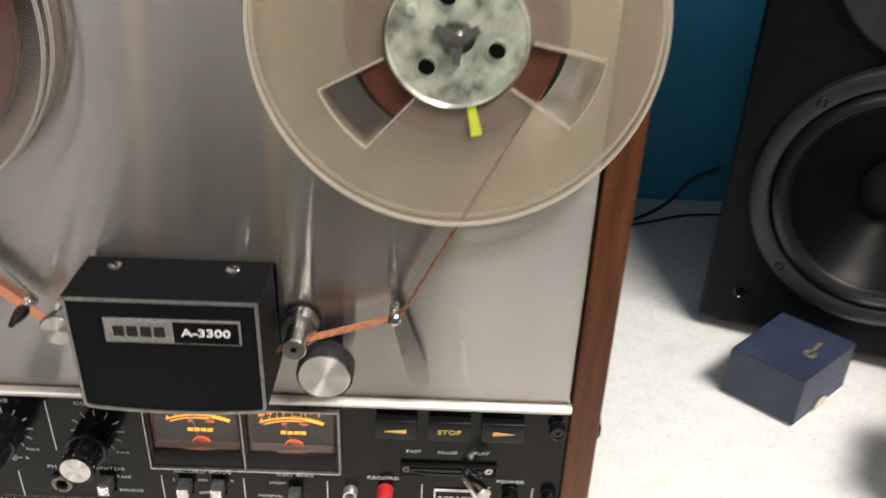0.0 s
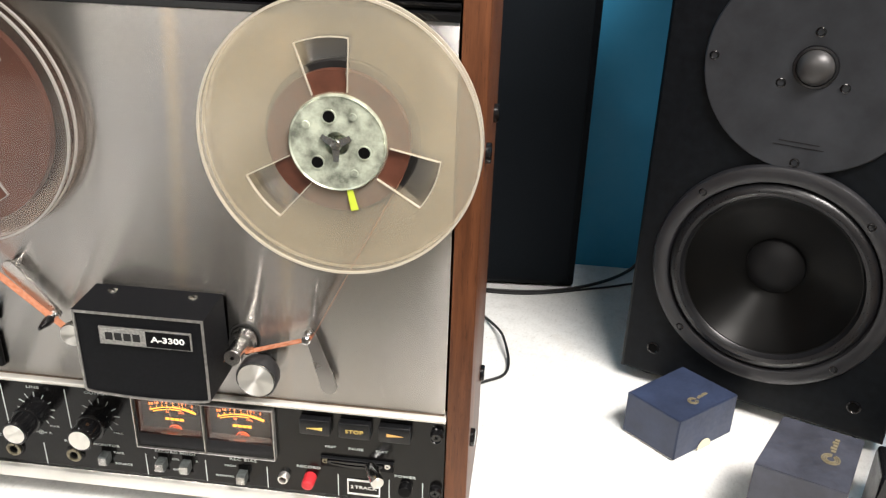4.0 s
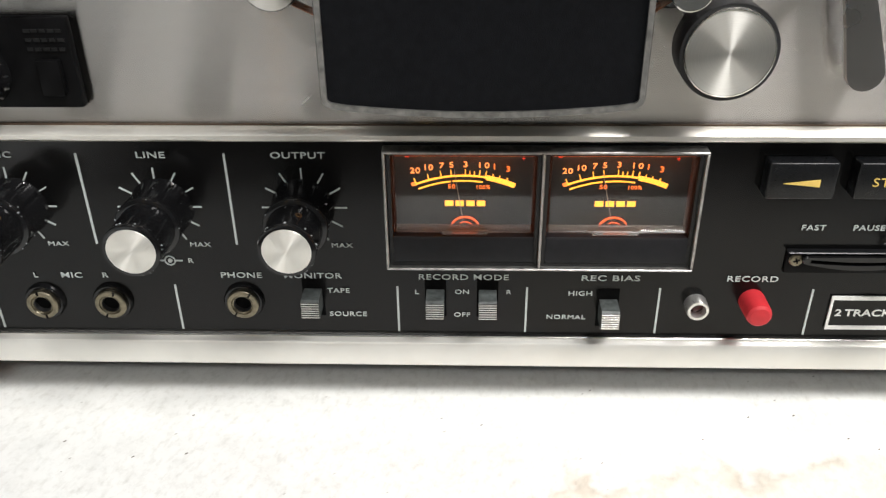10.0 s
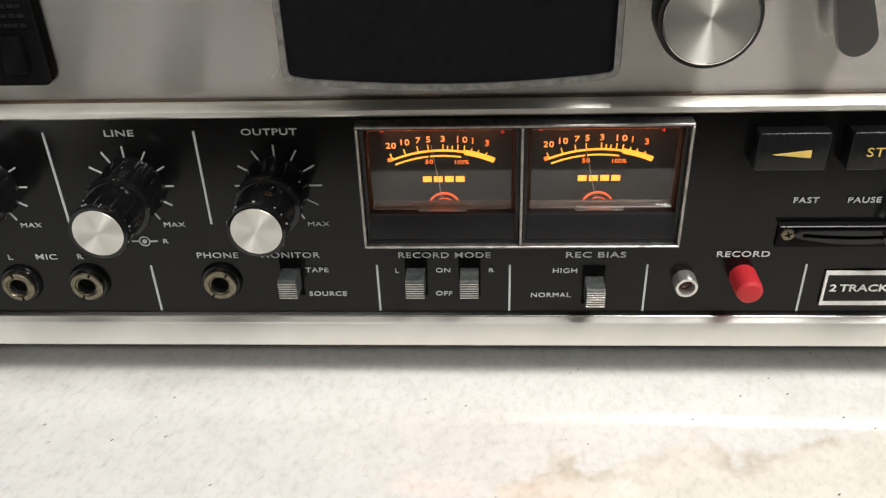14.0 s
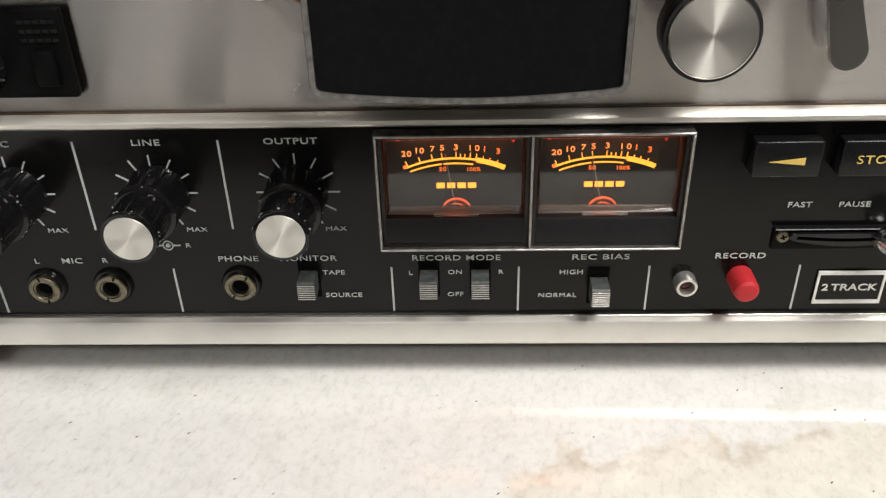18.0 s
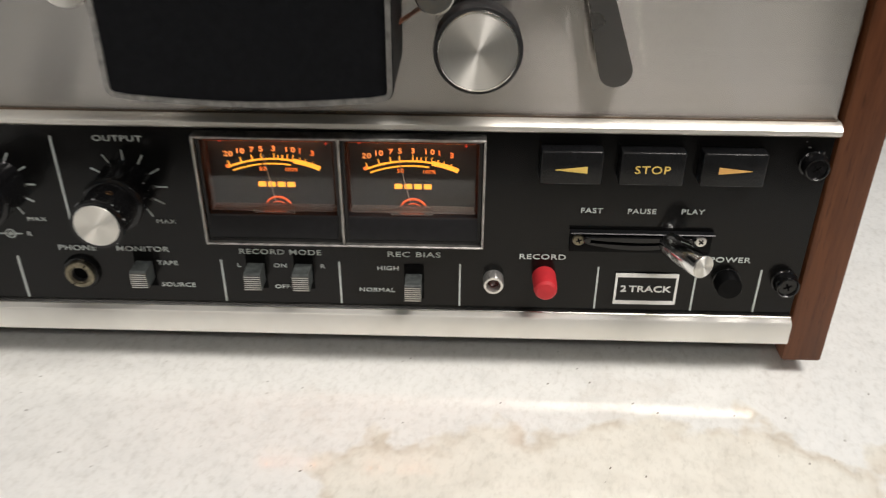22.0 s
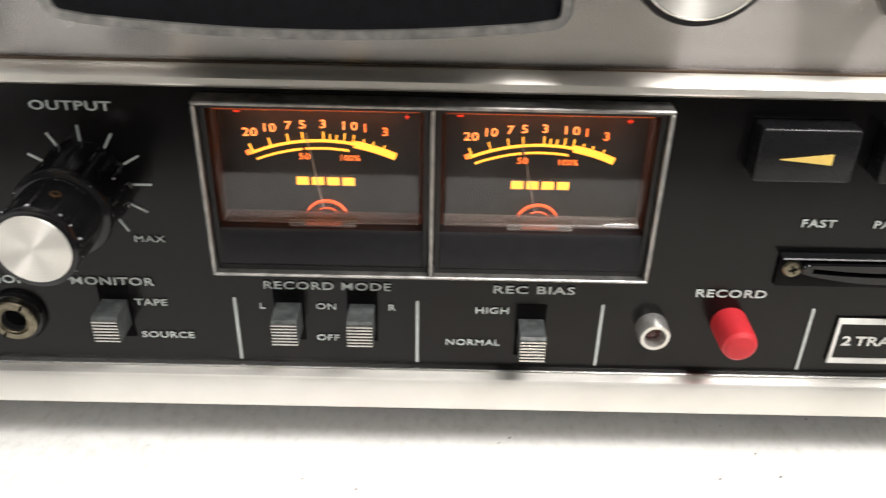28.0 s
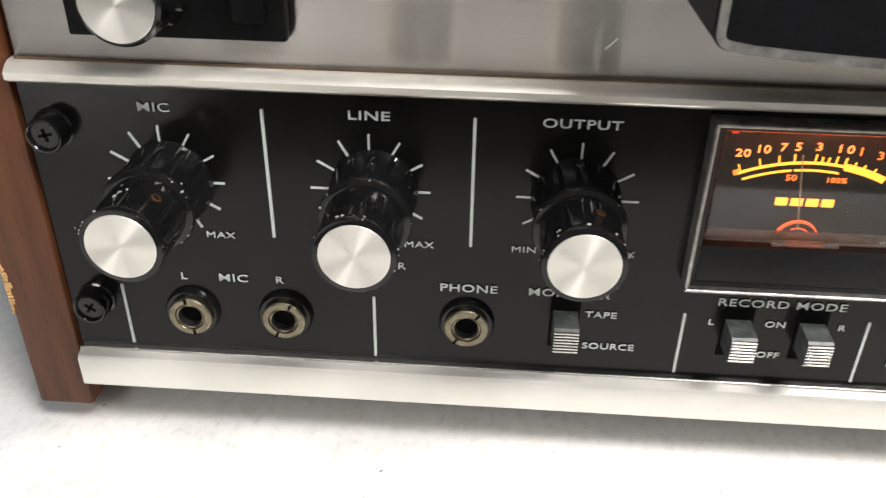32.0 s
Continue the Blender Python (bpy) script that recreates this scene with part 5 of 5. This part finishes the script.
ts = part("spindle", lathe([(0.0040, YB), (0.0040, YF - 0.0030), (0.0030, YF - 0.0050), (0.0, YF - 0.0052)], 0.1303, 0.3215, 24), M_STEEL, deck, "steel reel spindle")
for a in (30, 150, 270):
    c, s = math.cos(radians(a)), math.sin(radians(a))
    part("key", prism([(0.1303 + c * 0.0105 - s * 0.0016, 0.3215 + s * 0.0105 + c * 0.0016), (0.1303 - s * 0.0026, 0.3215 + c * 0.0026), (0.1303 + s * 0.0026, 0.3215 - c * 0.0026), (0.1303 + c * 0.0105 + s * 0.0016, 0.3215 + s * 0.0105 - c * 0.0016)], YF - 0.0044, YF, 0.0006), M_CHROME, ts)

# supply reel, clear plastic, full of tape
WL = (52, -68, 172)
LX, LZ = -0.1312, 0.3212
supply = reel(LX, LZ, WL, False, 0.0748, "clear plastic tape reel full of brown tape")
part("hub", lathe([(0.0298, YB), (0.0298, YF - 0.0004), (0.0, YF - 0.0006)], 0, 0, 64), M_MATT, supply, "dark hub")
part("hub_label", lathe([(0.0296, YF - 0.0006), (0.0294, YF - 0.0013), (0.0215, YF - 0.0015), (0.0212, YF - 0.0012), (0.0205, YF - 0.0015), (0.0165, YF - 0.0015), (0.0162, YF - 0.0012), (0.0120, YF - 0.0015), (0.0, YF - 0.0015)], 0, 0, 64), M_REDLABEL, supply, "red paper hub label")
part("label_centre", lathe([(0.0118, YF - 0.0014), (0.0118, YF - 0.0020), (0.0, YF - 0.0021)], 0, 0, 40), M_CREAM, supply, "cream label centre")
q = part("label_tag", box(-0.0210, -0.0090, YF - 0.0021, YF - 0.0014, -0.0035, 0.0035), M_BLACK, supply, "black tag on the label")
q.rotation_euler = (0, radians(-33), 0)
for k in range(4):
    q = part("maker_mark", box(-0.0202 + k * 0.0029, -0.0180 + k * 0.0029, YF - 0.0025, YF - 0.0020, -0.0022, 0.0022), M_WHITE, supply)
    q.rotation_euler = (0, radians(-33), 0)
sp = part("spindle", lathe([(0.0040, YB), (0.0040, YF - 0.0060), (0.0030, YF - 0.0080), (0.0, YF - 0.0082)], LX, LZ, 24), M_STEEL, deck, "steel reel spindle")
for a in (20, 140, 260):
    c, s = math.cos(radians(a)), math.sin(radians(a))
    part("key", prism([(LX + c * 0.0105 - s * 0.0016, LZ + s * 0.0105 + c * 0.0016), (LX - s * 0.0028, LZ + c * 0.0028), (LX + s * 0.0028, LZ - c * 0.0028), (LX + c * 0.0105 + s * 0.0016, LZ + s * 0.0105 - c * 0.0016)], YF - 0.0070, YF - 0.002, 0.0004), M_ARM, sp)
# reel tables under the reels
for x, z in ((0.1303, 0.3215), (LX, LZ)):
    part("reel_table", lathe([(0.0490, 0.0005), (0.0490, -0.0034), (0.0480, -0.0042), (0.0, -0.0042)], x, z, 64), M_RUBBER, deck, "black rubber reel table")

# ---- the tape itself ----
tape = thing("magnetic_tape", "brown magnetic tape threaded between the reels", "tape")


def ribbon(points, parent, y0=-0.0130, y1=-0.0067):
    pts = [Vector((x, 0, z)) for x, z in points]
    bm = bmesh.new()
    rows = []
    t = 0.00012
    for i, p in enumerate(pts):
        d = (pts[min(i + 1, len(pts) - 1)] - pts[max(i - 1, 0)]).normalized()
        nrm = Vector((-d.z, 0, d.x)) * t
        rows.append([bm.verts.new((p + nrm) + Vector((0, y0, 0))), bm.verts.new((p + nrm) + Vector((0, y1, 0))), bm.verts.new((p - nrm) + Vector((0, y1, 0))), bm.verts.new((p - nrm) + Vector((0, y0, 0)))])
    for a, b in zip(rows, rows[1:]):
        for k in range(4):
            bm.faces.new((a[k], a[(k + 1) % 4], b[(k + 1) % 4], b[k]))
    bm.faces.new(rows[0])
    bm.faces.new(rows[-1][::-1])
    return part("tape_run", bm, M_TAPE, parent)


def tangent(cx, cz, r, px, pz, side):
    """Where the line from a point touches a circle."""
    d = math.hypot(px - cx, pz - cz)
    a = math.atan2(pz - cz, px - cx) + side * math.acos(r / d)
    return cx + r * math.cos(a), cz + r * math.sin(a)


ribbon([tangent(LX, LZ, 0.0749, -0.0812, 0.1755, -1), (-0.0812, 0.1752)], tape)
ribbon([(-0.0812, 0.1752), (-0.0692, 0.1652), (-0.0655, 0.1612), (-0.0610, 0.1606), (-0.0478, 0.1545)], tape)
ribbon([(0.0430, 0.1530), (0.0540, 0.1606), (0.0580, 0.1612), (0.1046, 0.1767)], tape)
ribbon([(0.1046, 0.1767), (0.1075, 0.1778), (0.1085, 0.1795), tangent(0.1303, 0.3215, 0.0446, 0.1085, 0.1795, 1)], tape)

# ---- loudspeaker beside the recorder ----
ANG = -23.0
u = Vector((math.cos(radians(ANG)), math.sin(radians(ANG)), 0))
nv = Vector((u.y, -u.x, 0))
base = u * 0.3488 - nv * 0.3720
SPK = Matrix.Translation(base) @ pose(0, 0, 0, 0, 0, ANG)


def driver_screw(name, x, z, y, r, parent):
    s = part(name, lathe([(r, y), (r, y - 0.0006), (r * 0.75, y - 0.0010), (r * 0.55, y + 0.0006), (0, y + 0.0006)], x, z, 18), M_BLACK, parent, "black recessed screw")
    part("socket", lathe([(r * 0.56, y + 0.0005), (0, y + 0.0005)], x, z, 16), M_HOLE, s)
    return s


def loudspeaker(m, label):
    s = thing("loudspeaker", label, "loudspeaker", m)
    w, h, d = 0.1225, 0.53, 0.24
    # front baffle with the round hole for the woofer, then the sides and the well behind it
    wz, e = 0.149, 0.003
    dirs = sorted([2 * math.pi * k / 92 for k in range(92)] + [math.atan2(b - wz, a) % (2 * math.pi) for a in (-w + e, w - e) for b in (0.013 + e, h - e)])
    bm = bmesh.new()
    loops = [[], [], [], [], []]
    for a in dirs:
        c, sn = math.cos(a), math.sin(a)
        reach = min(((w - e) / abs(c)) if abs(c) > 1e-9 else 9.0, ((h - e - wz) / sn) if sn > 1e-9 else ((0.013 + e - wz) / sn if sn < -1e-9 else 9.0))
        x, z = c * reach, wz + sn * reach
        big = (x * w / (w - e), 0.013 + (z - 0.013 - e) * (h - 0.013) / (h - 0.013 - 2 * e))
        for lp_, co in zip(loops, ((c * 0.089, 0.045, wz + sn * 0.089), (c * 0.089, 0.0, wz + sn * 0.089), (x, 0.0, z), (big[0], e, big[1]), (big[0], d, big[1]))):
            lp_.append(bm.verts.new(co))
    for la, lb in zip(loops, loops[1:]):
        for k in range(len(dirs)):
            j = (k + 1) % len(dirs)
            bm.faces.new((la[k], la[j], lb[j], lb[k]))
    bm.faces.new(loops[0])
    bm.faces.new(loops[4][::-1])
    part("cabinet", bm, M_SPKBOX, s, "black ash cabinet")
    for x in (-0.1, 0.1):
        for y in (0.03, d - 0.03):
            part("foot", lathe([(0.0, 0.0), (0.009, 0.0), (0.010, 0.013), (0.0, 0.013)], 0, 0, 16), M_RUBBER, s, "", (x, y, 0.0)).rotation_euler = (radians(90), 0, 0)
    wf = part("woofer", lathe([(0.1050, 0.0), (0.1050, -0.0045), (0.1035, -0.0070), (0.1005, -0.0082), (0.0925, -0.0086), (0.0905, -0.0075), (0.0890, -0.0030)], 0, 0, 96), M_FLANGEBLK, s, "black woofer with moulded ring", (0, 0, wz))
    part("surround", lathe([(0.0892, -0.0030), (0.0880, -0.0060), (0.0850, -0.0088), (0.0815, -0.0094), (0.0782, -0.0078), (0.0765, -0.0035), (0.0755, -0.0022)], 0, 0, 96), M_SURROUND, wf, "rubber roll surround")
    part("cone", lathe([(0.0757, -0.0024), (0.0745, -0.0020), (0.0735, -0.0005), (0.0600, 0.0085), (0.0450, 0.0175), (0.0260, 0.0270)], 0, 0, 96), M_CONE, wf, "glossy dark cone")
    part("dust_cap", lathe([(0.0262, 0.0268), (0.0255, 0.0235), (0.0200, 0.0185), (0.0110, 0.0155), (0.0, 0.0145)], 0, 0, 48), M_CAPBLK, wf, "domed dust cap")
    for a in (45, 135, 225, 315):
        driver_screw("woofer_screw", 0.0970 * math.cos(radians(a)), 0.0970 * math.sin(radians(a)), -0.0083, 0.0036, wf)
    tz = 0.3368
    tw = part("tweeter", lathe([(0.0865, 0.0), (0.0865, -0.0042), (0.0855, -0.0050), (0.0600, -0.0046), (0.0300, -0.0030), (0.0175, -0.0012), (0.0165, 0.0)], 0, tz, 96), M_SPKPLATE, s, "dark grey tweeter face plate")
    part("dome_ring", lathe([(0.0172, -0.0010), (0.0168, -0.0030), (0.0150, -0.0034), (0.0142, -0.0020)], 0, tz, 48), M_SURROUND, tw)
    part("dome", lathe([(0.0146, -0.0018), (0.0138, -0.0052), (0.0110, -0.0090), (0.0065, -0.0115), (0.0, -0.0124)], 0, tz, 48), M_DOME, tw, "shiny grey dome")
    for a, r, q in ((93, 0.0280, 0.0040), (213, 0.0280, 0.0040), (333, 0.0280, 0.0040), (0, 0.0790, 0.0040), (90, 0.0790, 0.0040), (180, 0.0790, 0.0040), (270, 0.0790, 0.0040)):
        y = -0.0048 if r > 0.05 else -0.0028
        driver_screw("tweeter_screw", r * math.cos(radians(a)), tz + r * math.sin(radians(a)), y, q, tw)
    for k in range(2):
        part("print_bar", box(-0.020 + k * 0.004, 0.020 - k * 0.004, -0.0052, -0.0046, tz - 0.0655 + k * 0.0038, tz - 0.0650 + k * 0.0038), M_DIM, tw)
    for x, z in ((-0.0922, 0.0442), (0.0922, 0.0442), (-0.0922, 0.486), (0.0922, 0.486)):
        g = part("grille_socket", lathe([(0.0062, 0.0), (0.0062, -0.0012), (0.0050, -0.0016), (0.0042, -0.0008), (0.0040, 0.002)], x, z, 24), M_BLACK, s, "black grille socket")
        part("hole", lathe([(0.0041, -0.0004), (0, -0.0003)], x, z, 18), M_HOLE, g)
    return s


loudspeaker(SPK, "black two-way loudspeaker with dark grey tweeter plate, front uncovered")

# second cabinet in the shade behind the recorder
rear = thing("rear_cabinet", "tall plain black loudspeaker cabinet against the wall", "loudspeaker", pose(0.19, 0.432, 0, 0, 0, 4))
part("cabinet", box(-0.125, 0.120, 0.0, 0.075, 0.003, 0.55, 0.003), M_SPKBOX, rear, "black ash cabinet")
part("grille_frame", box(-0.117, 0.112, -0.006, 0.0, 0.010, 0.54, 0.002), plain("black_cloth", (0.0042, 0.0060, 0.0082), 0.85, 0, 0.2, 500, 0.3, 0.12), rear, "black cloth grille")
for x in (-0.1, 0.1):
    part("foot", box(x - 0.01, x + 0.01, 0.01, 0.065, 0.0, 0.003), M_RUBBER, rear)

# ---- small boxes on the table ----


def card_box(name, label, corners, h, material, lid, thumb=True):
    """A lidded card box on four ground corners, the lid a little wider than the tray."""
    b = thing(name, label, "box")
    c = Vector((sum(p[0] for p in corners) / 4, sum(p[1] for p in corners) / 4))
    b.location = (c.x, c.y, 0)

    def block(z0, z1, grow, bevel=0.0008):
        bm = bmesh.new()
        lo, hi = [], []
        for x, y in corners:
            d = (Vector((x, y)) - c) * grow
            lo.append(bm.verts.new((d.x, d.y, z0)))
            hi.append(bm.verts.new((d.x, d.y, z1)))
        bm.faces.new(lo[::-1])
        bm.faces.new(hi)
        for i in range(4):
            j = (i + 1) % 4
            bm.faces.new((lo[i], lo[j], hi[j], hi[i]))
        bmesh.ops.bevel(bm, geom=list(bm.edges), offset=bevel, segments=2, affect="EDGES")
        return bm
    part("tray", block(0.0, h * 0.6, 0.965), M_PAPER, b, "pale card tray")
    part("lid", block(lid, h, 1.0), material, b, "card lid")
    return b


NB = [(0.3513, 0.1620), (0.3929, 0.1226), (0.4515, 0.1738), (0.4070, 0.2140)]
box1 = card_box("gift_box", "small navy blue card box with gold print", NB, 0.0435, M_NAVY, 0.0015)


def gold_mark(b, mx, my, top_z, turn, size=0.0065):
    for k in range(3):
        o = part("emblem", sector(size * (0.40 + 0.22 * k), size * (0.52 + 0.22 * k), 0, 340, -0.0004, 0.0001, n=30), M_GOLD, b, "gold ring emblem")
        o.matrix_local = pose(mx - b.location.x, my - b.location.y, top_z + 0.0003, -90, 0, turn)
    for k in range(5):
        o = part("print_bar", box(size * (1.35 + 0.55 * k), size * (1.75 + 0.55 * k), -0.0003, 0.0001, -size * 0.22, size * (0.25 + 0.15 * (k % 2))), M_GOLD, b)
        o.matrix_local = pose(mx - b.location.x, my - b.location.y, top_z + 0.0003, -90, 0, turn)


gold_mark(box1, 0.4085, 0.1565, 0.0435, 46, 0.0052)
o = part("thumb_cut", lathe([(0.0, -0.0005), (0.009, -0.0005), (0.009, 0.0)], 0, 0, 24, span=(0, 180)), M_CREAM, box1, "cream tray showing in the thumb cut")
d = (Vector((0.4515, 0.1738)) - Vector((0.3929, 0.1226))).normalized()
mid = (Vector((0.4515, 0.1738)) + Vector((0.3929, 0.1226))) / 2
o.matrix_local = pose(mid.x - box1.location.x + 0.0006, mid.y - box1.location.y - 0.0006, 0.0015, 0, 0, math.degrees(math.atan2(d.y, d.x)))

under = thing("paper_stack", "white card box lying flat under a navy box", "box", pose(0.478, 0.052, 0, 0, 0, -23))
part("card", box(-0.036, 0.044, -0.052, 0.044, 0.0, 0.016, 0.0008), M_PAPER, under)
B2 = [(0.4310, 0.0330), (0.4915, 0.0090), (0.5240, 0.0760), (0.4675, 0.0990)]
box2 = card_box("gift_box", "faded navy blue card box with gold print", B2, 0.061, M_NAVY2, 0.001)
box2.location.z = 0.016
gold_mark(box2, 0.4900, 0.0470, 0.061, 64, 0.0072)

blk = thing("black_case", "glossy black hinged case standing beside a navy box", "case", pose(0.5545, 0.0725, 0, 0, 0, -14))
part("lower_shell", box(-0.0150, 0.0150, -0.0215, 0.0215, 0.0, 0.034, 0.0025, 3), M_GLOSSBLK, blk)
part("upper_shell", box(-0.0152, 0.0152, -0.0217, 0.0217, 0.0348, 0.060, 0.0030, 3), M_GLOSSBLK, blk)
part("side_plate", box(-0.0160, -0.0150, -0.0190, 0.0190, 0.004, 0.056, 0.0004, 1), plain("grey_side", (0.25, 0.25, 0.25), 0.5), blk, "grey textured side")
part("clasp", box(-0.004, 0.004, -0.0232, -0.0214, 0.031, 0.039, 0.0006), M_BLACK, blk, "small black clasp")

carton = thing("cardboard_carton", "brown cardboard carton with a torn strip of blue tape", "carton", pose(0.829, 0.028, 0, 0, 0, -1))
part("carton_body", box(-0.21, -0.07, -0.20, 0.16, 0.0, 0.30, 0.002), M_CARD, carton)
part("tape_strip", box(-0.2106, -0.2098, 0.03, 0.128, 0.043, 0.066), M_BLUETAPE, carton, "torn strip of blue tape")

# ---- dark gear beside the recorder, other side ----
left = thing("black_cabinet", "low black cabinet with magazines on top", "cabinet", pose(-0.42, 0.20, 0, 0, 0, 5.8))
part("cabinet", box(-0.13, 0.09, -0.20, 0.20, 0.003, 0.099, 0.002), M_SPKBOX, left, "black cabinet")
for x in (-0.1, 0.06):
    for y in (-0.17, 0.17):
        part("foot", box(x - 0.01, x + 0.01, y - 0.01, y + 0.01, 0.0, 0.003), M_RUBBER, left)
mags = [("magazine", M_PAPER, 0.004, "thin pale magazine lying on a black cabinet"), ("magazine", M_GLOSSBLK, 0.007, "glossy black magazine on a pale one"), ("magazine", M_PINK, 0.010, "red and pink magazine on a black one"), ("magazine", M_GLOSSBLK, 0.006, "glossy dark magazine on a red one")]
z = 0.099
for k, (nm, mt, h, lb) in enumerate(mags):
    mg = thing(nm, lb, "magazine", pose(-0.4335 - 0.004 * k, 0.262 + 0.004 * k, z, 0, 0, 5 + 2 * k), "magazines on the cabinet")
    part("pages", box(-0.105, 0.105, -0.11, 0.14, 0.0003, h - 0.0003), M_PAPER, mg)
    part("cover", box(-0.1055, 0.106, -0.1105, 0.1405, h - 0.0006, h, 0.0001, 1), mt, mg)
    part("spine", box(0.1052, 0.1064, -0.1105, 0.1405, 0.0, h - 0.0007), mt, mg)
    z += h
amp = thing("black_amplifier", "black ribbed metal unit on the magazines", "amplifier", pose(-0.445, 0.285, z, 0, 0, 6))
part("chassis", box(-0.10, 0.10, -0.11, 0.12, 0.0, 0.11, 0.003), M_MATT, amp)
for k in range(9):
    part("rib", box(0.1, 0.104, -0.105, 0.115, 0.010 + k * 0.011, 0.014 + k * 0.011, 0.0006, 1), M_BLACK, amp)

# ---- cables ----
cb = thing("power_cable", "thin black cable looping out behind the recorder", "cable")
part("lead", tube([(0.180, 0.160, 0.012), (0.196, 0.186, 0.006), (0.214, 0.214, 0.0022), (0.236, 0.232, 0.0022), (0.240, 0.256, 0.004), (0.234, 0.285, 0.010), (0.226, 0.312, 0.008), (0.205, 0.352, 0.0022), (0.18, 0.39, 0.0022)], 0.0015), M_CABLE, cb)
cb = thing("speaker_cable", "thin black speaker cable lying along the wall", "cable")
part("lead", tube([(0.15, 0.418, 0.0020), (0.22, 0.415, 0.0020), (0.28, 0.424, 0.0020), (0.335, 0.452, 0.0020), (0.378, 0.487, 0.006), (0.405, 0.50, 0.03), (0.43, 0.49, 0.05)], 0.0020), M_CABLE, cb)
part("lead", tube([(0.16, 0.412, 0.0018), (0.25, 0.412, 0.0018), (0.34, 0.443, 0.0018), (0.40, 0.468, 0.0018), (0.46, 0.47, 0.0018)], 0.0014), M_CABLE, cb)
